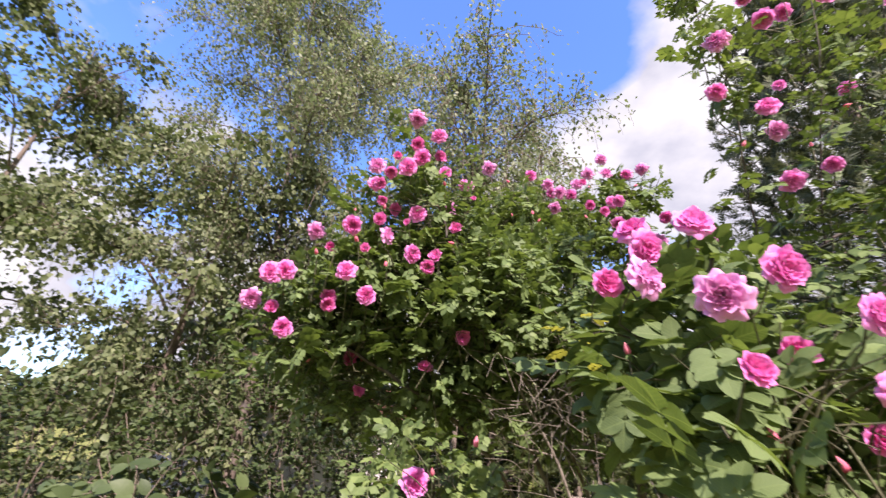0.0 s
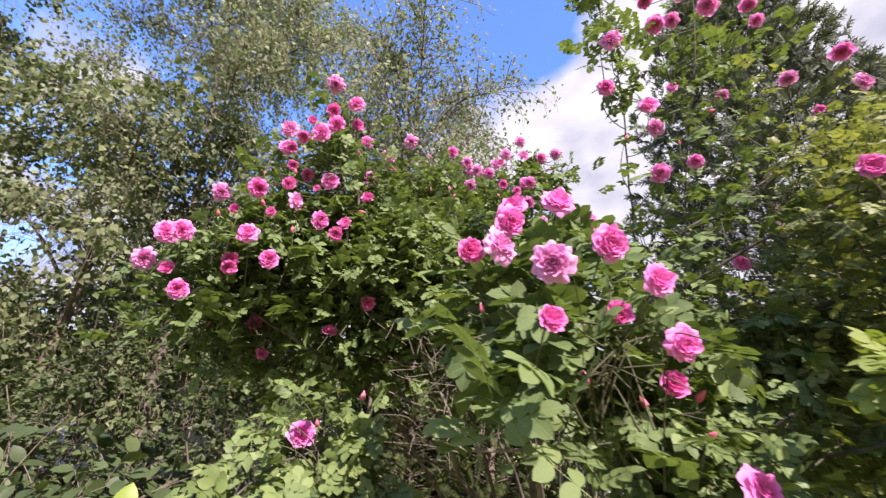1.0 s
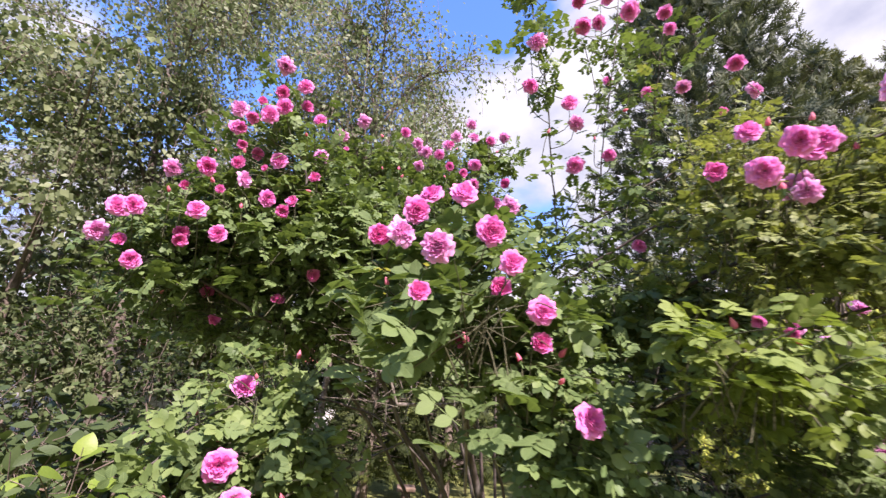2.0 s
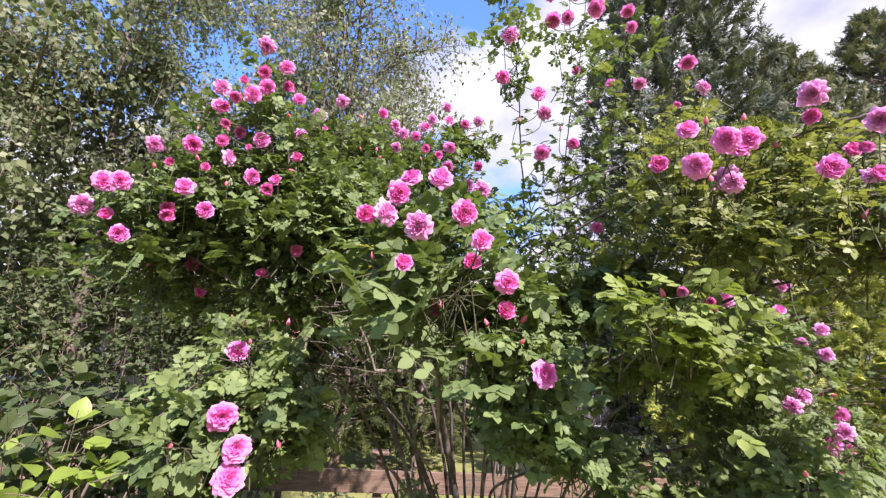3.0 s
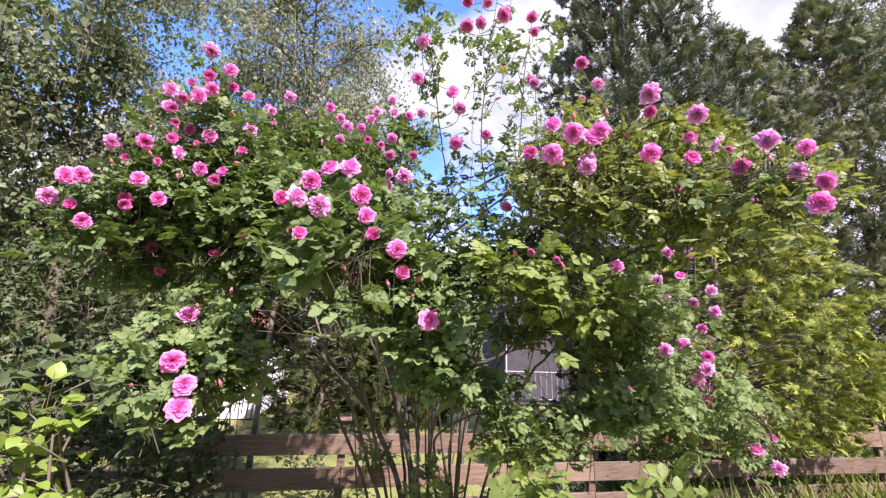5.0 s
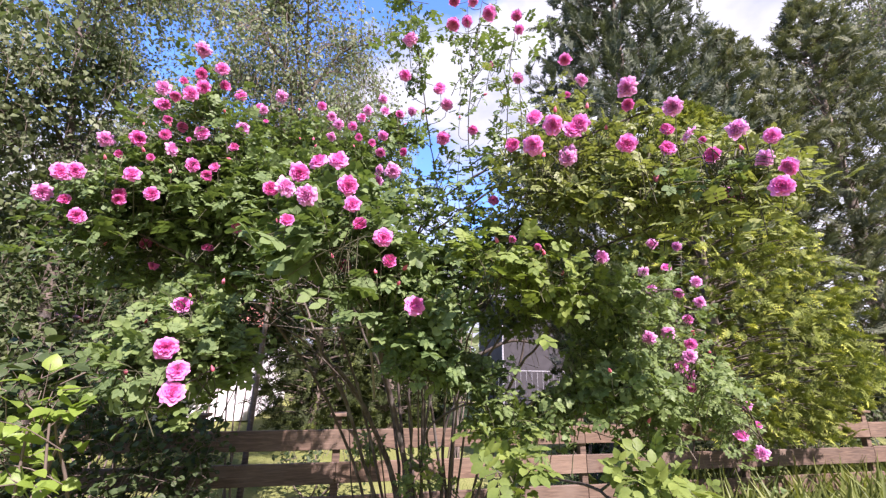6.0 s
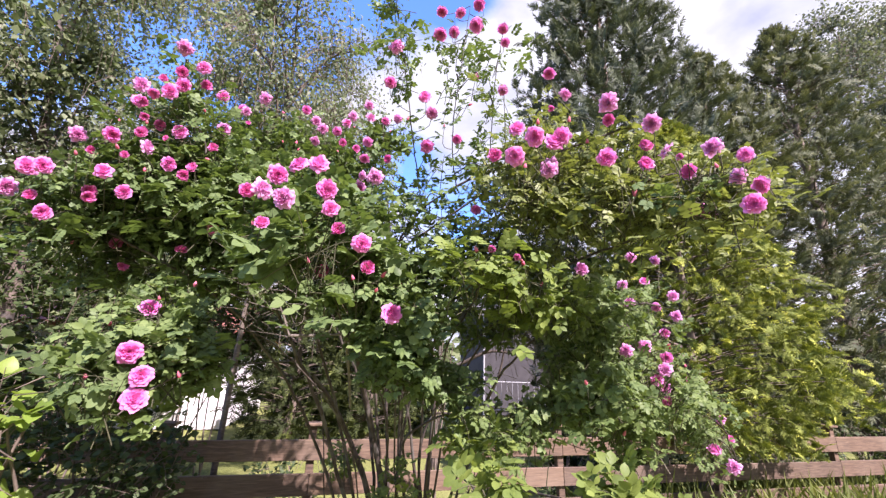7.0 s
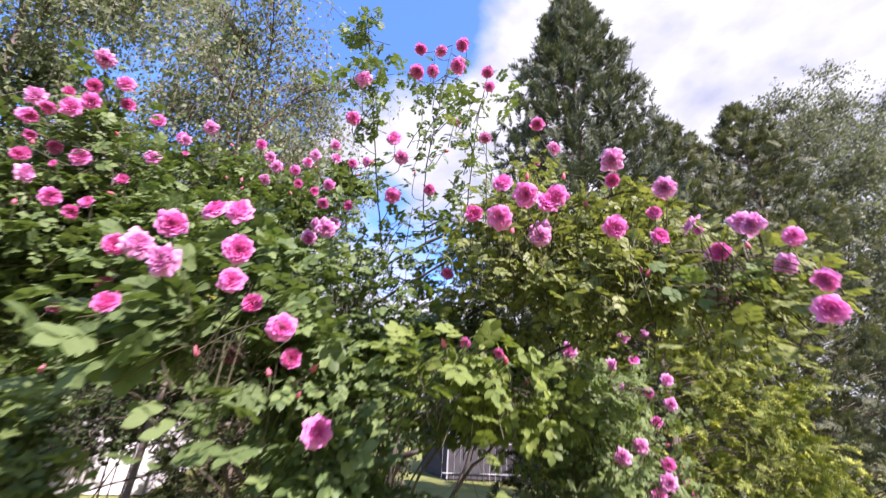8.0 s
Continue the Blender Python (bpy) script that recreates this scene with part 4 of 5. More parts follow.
E.clump((1.0, 0.25, 2.42), (0.22, 0.16, 0.18), 46, size=0.053)
E.clump((1.22, -0.05, 2.15), (0.26, 0.18, 0.20), 88, size=0.053)
E.clump((1.05, -0.15, 1.92), (0.26, 0.18, 0.10), 88, size=0.053)
E.clump((1.3, -0.3, 1.95), (0.22, 0.16, 0.08), 63, size=0.053)
E.clump((1.2, -0.42, 1.86), (0.18, 0.12, 0.05), 31, size=0.053)
E.clump((1.15, -0.45, 1.93), (0.14, 0.10, 0.06), 23, size=0.053)
E.clump((1.42, -0.15, 2.05), (0.18, 0.14, 0.12), 42, size=0.053)
E.clump((0.85, 0.3, 1.9), (0.26, 0.2, 0.14), 72, size=0.053)
E.clump((0.72, 0.3, 1.74), (0.2, 0.14, 0.09), 46, size=0.053)
E.clump((1.08, 0.4, 1.75), (0.24, 0.16, 0.10), 52, size=0.053)

# lower bough with many small flowers
RNG = np.random.default_rng(106)
F = Bough("lower")
F.cane([(0.80, 1.7, 0), (0.9, 1.2, 1.0), (1.15, 0.8, 1.5), (1.55, 0.65, 1.72), (1.95, 0.68, 1.75)], 0.012)
F.cane([(0.85, 1.7, 0), (1.0, 1.1, 0.9), (1.3, 0.6, 1.3), (1.7, 0.45, 1.35), (2.1, 0.55, 1.15), (2.25, 0.6, 0.92)], 0.012)
F.cane([(0.9, 1.72, 0), (0.95, 1.0, 0.75), (0.95, 0.3, 1.15), (1.05, 0.0, 1.25)], 0.01)
F.flowers("""1.257 0.418 1.849 f, 1.579 0.44 1.95 f 0.8, 2.178 0.924 2.119 f, 1.774 0.771 1.88 f, 1.975 0.81 1.93 o, 1.811 0.774 1.776 f, 1.942 0.703 1.746 o, 2.066 0.69 1.82 f, 2.08 0.7 1.7 f, 1.9 0.95 1.64 f, 2.135 0.865 1.611 o, 1.429 0.361 1.453 f, 1.673 0.516 1.493 f, 1.69 0.4 1.43 o,
1.63 0.35 1.37 f, 1.6 0.377 1.323 o, 1.782 0.529 1.283 f, 1.75 0.5 1.22 o, 2.185 0.777 1.327 c, 2.3 0.85 1.25 c, 2.42 0.82 1.1 f, 2.4 0.75 1.0 c, 2.2 0.68 0.96 o, 2.186 0.562 0.896 f, 1.85 0.7 1.88 b, 1.2 0.5 1.75 b, 2.0 0.7 1.5 b,
1.8 0.5 1.5 b, 2.1 0.7 1.4 b, 0.9 -0.1 1.3 b, 1.25 0.2 1.1 b""", size=0.068, tuft=5, pale=0.4, leaf=0.066)
F.clump((1.05, 0.35, 1.62), (0.28, 0.2, 0.14), 62, size=0.064)
F.clump((1.45, 0.6, 1.72), (0.34, 0.2, 0.12), 98, size=0.064)
F.clump((1.8, 0.75, 1.62), (0.28, 0.2, 0.18), 85, size=0.064)
F.clump((1.42, 0.5, 1.42), (0.28, 0.24, 0.15), 114, size=0.064)
F.clump((1.04, 0.15, 1.26), (0.2, 0.18, 0.12), 51, size=0.064)
F.clump((1.35, 0.3, 1.24), (0.28, 0.2, 0.13), 64, size=0.064)
F.clump((1.72, 0.5, 1.28), (0.26, 0.2, 0.16), 76, size=0.064)
F.clump((2.05, 0.65, 1.12), (0.22, 0.16, 0.14), 56, size=0.064)
F.clump((1.33, 0.3, 1.06), (0.10, 0.10, 0.08), 16, size=0.064)
F.clump((1.2, 0.25, 1.14), (0.12, 0.10, 0.06), 16, size=0.064)
F.clump((0.72, 0.15, 1.14), (0.20, 0.16, 0.08), 43, size=0.064)
F.clump((2.25, 0.75, 1.0), (0.14, 0.12, 0.12), 19, size=0.064)
F.clump((0.80, 0.6, 1.53), (0.16, 0.14, 0.07), 30, size=0.064)
F.clump((1.0, 0.1, 1.24), (0.15, 0.1, 0.09), 19, size=0.064)

# light-leaved young bough in the middle; sunlight is put into its leaf colour
RNG = np.random.default_rng(109)
J = Bough("young")
J.cane([(0.72, 1.68, 0), (0.62, 1.1, 0.95), (0.58, 0.5, 1.42), (0.56, 0.1, 1.56), (0.5, -0.2, 1.62)], 0.008, 0.002)
J.cane([(0.62, 0.9, 1.1), (0.74, 0.45, 1.46), (0.84, 0.1, 1.56), (0.88, -0.05, 1.57)], 0.005, 0.002)
J.flowers("0.53 -0.2 1.70 c 0.5, 0.63 -0.17 1.69 c 0.5, 0.66 -0.15 1.67 b, 0.48 -0.2 1.68 b, 0.8 0.0 1.64 b", tuft=4, leaf=0.07)
J.clump((0.47, -0.19, 1.645), (0.10, 0.09, 0.04), 13, size=0.072)
J.clump((0.61, -0.16, 1.63), (0.12, 0.10, 0.045), 18, size=0.072)
J.clump((0.76, -0.04, 1.61), (0.14, 0.12, 0.05), 22, size=0.070)
J.clump((0.92, 0.08, 1.60), (0.14, 0.12, 0.06), 22, size=0.068)
J.clump((0.70, 0.15, 1.57), (0.16, 0.14, 0.05), 20, size=0.068)

# low spray to the left
RNG = np.random.default_rng(107)
G = Bough("spray")
G.cane([(0.40, 1.66, 0), (0.2, 1.2, 0.9), (-0.1, 0.7, 1.35), (-0.35, 0.35, 1.48), (-0.55, 0.2, 1.45), (-0.66, 0.1, 1.32)], 0.006, 0.002)
G.cane([(-0.1, 0.7, 1.35), (-0.3, 0.3, 1.35), (-0.42, 0.1, 1.25), (-0.47, 0.03, 1.18)], 0.004, 0.002)
G.flowers("-0.544 0.259 1.50 o, -0.494 0.065 1.348 o, -0.445 0.052 1.284 o, -0.449 0.056 1.22 o, -0.6 0.1 1.27 b, -0.42 0.25 1.58 b, -0.5 0.2 1.52 b, -0.36 0.1 1.28 b, -0.62 0.2 1.43 b", tuft=6, face=(-0.1, 0, 0.25), leaf=0.072)
G.clump((-0.48, 0.26, 1.46), (0.15, 0.1, 0.09), 52, size=0.068)
G.clump((-0.56, 0.18, 1.36), (0.14, 0.1, 0.08), 44, size=0.068)
G.clump((-0.42, 0.18, 1.34), (0.14, 0.1, 0.10), 52, size=0.068)
G.clump((-0.54, 0.1, 1.25), (0.10, 0.08, 0.06), 26, size=0.068)

# shoots low in front of the fence
RNG = np.random.default_rng(108)
H = Bough("suckers")
H.cane([(0.75, 1.6, 0), (0.68, 0.9, 0.8), (0.55, 0.2, 1.02), (0.5, -0.2, 1.0)], 0.007)
H.cane([(0.85, 1.6, 0), (0.85, 0.8, 0.7), (0.8, 0.0, 0.95), (0.75, -0.35, 0.98)], 0.007)
H.clump((0.47, -0.30, 1.04), (0.06, 0.08, 0.04), 5, 5, 0.085, 0.14)
H.clump((0.86, -0.30, 1.03), (0.10, 0.08, 0.03), 9, 5, 0.085, 0.12)
H.clump((0.97, -0.22, 0.99), (0.08, 0.08, 0.03), 6, 5, 0.085, 0.12)
H.clump((0.58, 0.10, 1.10), (0.10, 0.10, 0.06), 12, 5, 0.075, 0.14)
H.clump((0.58, 1.45, 0.62), (0.18, 0.12, 0.16), 12, 5, 0.085)
H.clump((0.22, 1.75, 0.78), (0.12, 0.08, 0.10), 10, 5, 0.085)


A.finish(near=40, where=(-0.8, 0.2, 2.0))
B.finish()
C.finish(near=150, where=(-0.2, -0.5, 1.6), shapes=LEAF_NEAR)
D.finish()
E.finish(SUNLIT_OLIVE_LEAF, near=30, where=(1.0, -0.5, 2.0))
F.finish(LIT_LEAF)
G.finish(BRIGHT_LEAF, near=60, where=(-0.5, -0.2, 1.35), shapes=LEAF_NEAR)
H.finish(YOUNG_LEAF, shapes=LEAF_NEAR)
J.finish(YOUNG_LEAF, near=50, where=(0.5, -0.4, 1.65), shapes=LEAF_NEAR, single=SUNLIT_MESHES)


YELLOW_LEAF = leaf_material("yellowed_leaf", (0.20, 0.20, 0.05), (0.34, 0.33, 0.085), (0.46, 0.44, 0.14), 0.5, 0.35, single=True, veins=True)
rg = random.Random(5)
yellow_me = mesh_of("yellowed_leaf", *LEAF_FINE[1][0], YELLOW_LEAF)
blade_attribute(yellow_me, 5, LEAF_FINE[1][1])
for k in range(5):  # on one drying shoot
    ob = part("yellowed_leaf", yellow_me, bush, "pale yellow drying rose leaf")
    ob.matrix_basis = Matrix.Translation(Vector((-0.17 - 0.02 * (k % 2), 0.42, 1.82 + 0.028 * k)) - BASE) @ Euler((rg.uniform(-0.4, 0.2), rg.uniform(-0.2, 0.3), math.pi * (k % 2) + rg.uniform(-0.5, 0.5))).to_matrix().to_4x4() @ Matrix.Scale(rg.uniform(0.06, 0.085), 4)


def bare_canes():
    """Old stems without leaves, crowded at the foot, and a dead snapped branch."""
    rg = np.random.default_rng(12)
    for k in range(3):
        a = np.array([0.30 + 0.62 * rg.random(), 1.60 + 0.3 * rg.random(), -0.02])
        top = a + [(a[0] - 0.6) * 1.6 + rg.uniform(-0.2, 0.25), rg.uniform(-0.7, -0.1), rg.uniform(1.0, 1.6)]
        line = bend([a, a + (top - a) * 0.35 + rg.normal(size=3) * 0.05, a + (top - a) * 0.7 + rg.normal(size=3) * 0.06, top], 6)
        r = rg.uniform(0.003, 0.008)
        part("cane", mesh_of("cane", tube(line - OFF, r, r * 0.35, 6, 0.1)[0], tube(line, r, r, 6)[1], CANE), bush)
    # the old main stems, leaning apart
    for pts, r in (([(0.557, 1.74, -0.02), (0.44, 1.72, 0.38), (0.36, 1.66, 0.64), (0.22, 1.6, 0.92), (0.11, 1.5, 1.11), (-0.03, 1.4, 1.28)], 0.023),
                   ([(0.585, 1.74, -0.02), (0.52, 1.7, 0.38), (0.47, 1.65, 0.63), (0.35, 1.55, 1.03), (0.25, 1.4, 1.32), (0.19, 1.2, 1.55), (0.13, 1.0, 1.76)], 0.026),
                   ([(0.676, 1.74, -0.02), (0.78, 1.74, 0.36), (0.8, 1.7, 0.72), (0.8, 1.6, 1.1), (0.8, 1.5, 1.53), (0.75, 1.4, 1.87)], 0.020),
                   ([(0.6585, 1.74, -0.02), (0.73, 1.7, 0.38), (0.66, 1.6, 0.81), (0.57, 1.5, 1.15), (0.38, 1.3, 1.46)], 0.014),
                   ([(0.6725, 1.74, -0.02), (0.77, 1.75, 0.36), (0.73, 1.7, 0.76), (0.79, 1.6, 1.03), (0.95, 1.5, 1.05)], 0.012),
                   ([(0.8, 1.55, 1.33), (0.92, 1.4, 1.38), (1.11, 1.3, 1.47), (1.35, 1.2, 1.44)], 0.015),
                   ([(1.06, 1.32, 1.455), (1.12, 1.2, 1.54), (1.24, 1.0, 1.70), (1.34, 0.88, 1.83)], 0.012),
                   ([(0.62, 1.6, 0.72), (0.54, 1.25, 0.93), (0.64, 0.95, 1.08), (0.76, 0.9, 1.10), (0.95, 0.9, 0.99), (1.03, 0.9, 0.88)], 0.008),
                   ([(1.07, 1.3, 1.14), (1.17, 1.3, 1.34), (1.19, 1.2, 1.64), (1.19, 1.1, 1.81)], 0.009),
                   ([(0.634, 1.74, -0.02), (0.66, 1.7, 0.38), (0.58, 1.6, 0.78), (0.61, 1.5, 1.15), (0.64, 1.3, 1.47)], 0.012)):
        line = bend(pts, 6)
        part("stem", mesh_of("stem", tube(line - OFF, r, r * 0.5, 8, 0.1)[0], tube(line, r, r, 8)[1], CANE), bush, "old peeling grey-brown stem")
    for pts, r in (([(-0.14, 0.82, 1.47), (0.0, 0.82, 1.478), (0.125, 0.82, 1.493)], 0.0085), ([(-0.14, 0.82, 1.47), (-0.19, 0.8, 1.587), (-0.283, 0.76, 1.734), (-0.327, 0.74, 1.813)], 0.0055),
                   ([(-0.283, 0.76, 1.734), (-0.36, 0.7, 1.72), (-0.42, 0.66, 1.745)], 0.003), ([(-0.19, 0.8, 1.587), (-0.30, 0.72, 1.60), (-0.40, 0.66, 1.63)], 0.003), ([(0.125, 0.82, 1.493), (0.17, 0.95, 1.30), (0.2, 1.1, 1.12)], 0.009),
                   ([(1.15, 0.12, 1.26), (1.32, 0.2, 1.17), (1.5, 0.3, 1.0), (1.56, 0.32, 0.93)], 0.004), ([(0.125, 0.82, 1.493), (0.16, 0.75, 1.58), (0.13, 0.68, 1.70)], 0.004)):
        line = bend(pts, 6)
        part("dead_branch", mesh_of("dead_branch", tube(line - OFF, r, r * 0.7, 6, 0.12)[0], tube(line, r, r, 6)[1], DEAD), bush, "snapped grey dead branch")
    pieces = []
    for c, n, s in (((-0.17, 0.74, 1.60), 40, 0.26), ((1.1, 0.75, 1.45), 46, 0.26), ((-0.22, 0.70, 1.78), 60, 0.26), ((-0.12, 0.72, 1.88), 24, 0.22)):
        for k in range(n):
            a = np.array(c) + rg.normal(size=3) * 0.09
            w = unit(rg.normal(size=3) + [0, -0.2, 0.3]) * s * rg.uniform(0.5, 1.2)
            pieces.append(tube(bend([a, a + w * 0.5 + rg.normal(size=3) * 0.025, a + w], 4), 0.0014, 0.0007, 4))
    v, f = stitch(pieces)
    part("dead_twig_mass", mesh_of("dead_twig_mass", v - OFF, f, DEAD), bush, "tangle of pale dead twigs", "stuff")


bare_canes()

# ---- trees and shrubs ----
def weeping_tree(name, place, height, spread, limbs, strands, per, blade_shape, material, bark, leaf, label, low=1.6, hang=0.55, seed=1, lean=(0, 0), trunk_r=0.09, gather=1.0, gaps=()):
    """A tree of tapered trunk, rising limbs and hanging leafy strands."""
    rg = np.random.default_rng(seed)
    t = thing(name, place, label, "tree", {"birch_tree": "birches by the fence", "broadleaf_tree": "broadleaf trees behind the fence"}[name])
    trunk = bend([(0, 0, -0.1), (lean[0] * 0.2, lean[1] * 0.2, height * 0.3), (lean[0] * 0.6, lean[1] * 0.6, height * 0.65), (lean[0], lean[1], height)], 8)
    v, f = tube(trunk, trunk_r, 0.012, 10, 0.05)
    part("trunk", mesh_of("trunk", v, f, bark), t)
    starts, heads = [], []
    for k in range(limbs):
        z = low + (height * 0.94 - low) * (k + rg.random()) / limbs
        i = int(np.clip(np.searchsorted(trunk[:, 2], z), 1, len(trunk) - 1))
        a = k * 2.4 + rg.uniform(-0.5, 0.5)
        rel = (z - low) / (height - low)
        reach = spread * (0.45 + 0.75 * math.sin(math.pi * min(1, 0.25 + 0.75 * (1 - rel)))) * rg.uniform(0.7, 1.15) * (1 - 0.55 * rel)
        out = np.array([math.cos(a), math.sin(a), 0])
        p0 = trunk[i]
        line = bend([p0, p0 + out * reach * 0.45 + [0, 0, 0.35 * reach + 0.2], p0 + out * reach + [0, 0, 0.55 * reach * (0.4 + rel)]], 8)
        r = 0.012 + 0.022 * (1 - rel) * trunk_r / 0.09
        v, f = tube(line, r, 0.004, 6, 0.06)
        part("limb", mesh_of("limb", v, f, bark if rg.random() < 0.3 else BARK), t)
        for j in range(4, len(line)):
            starts.append(line[j])
            heads.append(out)
    starts, heads = np.array(starts), np.array(heads)
    keep = np.nonzero(rg.random(len(starts)) < gather)[0]  # leafy tufts with gaps between them
    pick = keep[rg.integers(0, len(keep), strands)]
    pieces, P, A, U = [], [], [], []
    for k in pick:
        d = unit(heads[k] * 0.6 + rg.normal(size=3) * [1, 1, 0.5] + [0, 0, 0.25])
        ln = rg.uniform(0.5, 1.3) * hang * 1.6
        a = starts[k]
        line = bend([a, a + d * ln * 0.45 + [0, 0, 0.05], a + d * ln * 0.75 - [0, 0, ln * 0.35 * rg.random()], a + d * ln * 0.85 - [0, 0, ln * rg.uniform(0.2, 1.0)]], 4)
        pieces.append(tube(line[::3], 0.004, 0.0012, 3))
        s = rg.uniform(0.12, 1, per) * (len(line) - 1)
        i = np.clip(s.astype(int), 0, len(line) - 2)
        P.append(line[i] + (line[i + 1] - line[i]) * (s - i)[:, None] + rg.normal(size=(per, 3)) * 0.05)
        A.append(rg.normal(size=(per, 3)) * [0.8, 0.8, 0.5] + [0, 0, -0.8])
        U.append(rg.normal(size=(per, 3)) + [0, -0.4, 0.5])
    P, A, U = np.concatenate(P), np.concatenate(A), np.concatenate(U)
    for c, r in gaps:  # sky showing through
        free = np.linalg.norm((P + place - c) / np.array(r), axis=1) > rg.uniform(0.75, 1.1, len(P))
        P, A, U = P[free], A[free], U[free]
    v, f = scatter(blade_shape, P, frames_of(A, U), leaf * rg.uniform(0.6, 1.2, len(P)))
    part("crown", mesh_of("crown", v, f, material), t, kind="stuff")
    v, f = stitch(pieces)
    part("twig_mass", mesh_of("twig_mass", v, f, BARK), t, kind="stuff")
    return t


SKY_GAPS = [((-4.5, 3.4, 2.9), (0.6, 1.0, 0.36)), ((-5.6, 4.5, 3.25), (0.85, 1.2, 0.55)), ((-5.6, 4.4, 4.2), (0.45, 1.0, 0.4)), ((-6.7, 5.7, 3.6), (0.9, 1.3, 0.65)), ((-8.0, 7.0, 4.1), (1.1, 1.3, 0.8)), ((-8.3, 4.6, 7.4), (0.8, 1.4, 1.0))]
weeping_tree("birch_tree", (-3.8, 5.0, 0), 10.6, 2.8, 32, 2900, 26, BIRCH_BLADE, BIRCH_LEAF, BIRCH_BARK, 0.068, "birch tree with hanging twigs and small sunlit leaves behind the fence", 2.4, 0.65, 3, (-1.3, -0.2), 0.09, 0.5, SKY_GAPS)
weeping_tree("birch_tree", (-0.70, 2.36, 0), 4.6, 1.25, 26, 1250, 24, BIRCH_BLADE, BIRCH_LEAF, BIRCH_BARK, 0.040, "smaller birch tree with thin upright twigs standing against the fence", 1.95, 0.36, 5, (0.06, 0.15), 0.026)
weeping_tree("broadleaf_tree", (-4.9, 4.4, 0), 5.0, 2.3, 18, 700, 26, TREE_BLADE, BROAD_LEAF, BARK, 0.088, "dark green broadleaf tree with spreading branches beside the birch", 1.0, 0.5, 8, gather=0.42, gaps=SKY_GAPS)
weeping_tree("broadleaf_tree", (-9.4, 4.2, 0), 8.6, 2.6, 18, 800, 26, TREE_BLADE, BROAD_LEAF, BARK, 0.11, "tall dense broadleaf tree at the garden's edge", 1.0, 0.55, 9, gather=0.4, gaps=SKY_GAPS)
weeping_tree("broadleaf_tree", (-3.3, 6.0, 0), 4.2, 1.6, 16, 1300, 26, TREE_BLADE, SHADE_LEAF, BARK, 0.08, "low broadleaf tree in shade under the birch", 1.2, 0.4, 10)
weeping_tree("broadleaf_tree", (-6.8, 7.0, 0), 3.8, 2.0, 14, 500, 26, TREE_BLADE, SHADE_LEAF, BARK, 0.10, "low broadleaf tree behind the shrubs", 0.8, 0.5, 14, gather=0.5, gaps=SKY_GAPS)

GREY_LEAF = leaf_material("grey_leaf", (0.060, 0.078, 0.054), (0.110, 0.132, 0.094), (0.20, 0.225, 0.165), 0.55, 0.3)
for x, y, h, r, k in ((12.2, 4.4, 10.4, 2.0, 71), (15.8, 4.6, 12.0, 2.6, 72)):
    weeping_tree("broadleaf_tree", (x, y, 0), h, r, 26, 2200, 22, TREE_BLADE, GREY_LEAF, BARK, 0.072, "tall airy grey-green tree beyond the evergreens", 1.2, 0.6, k, gather=0.6)


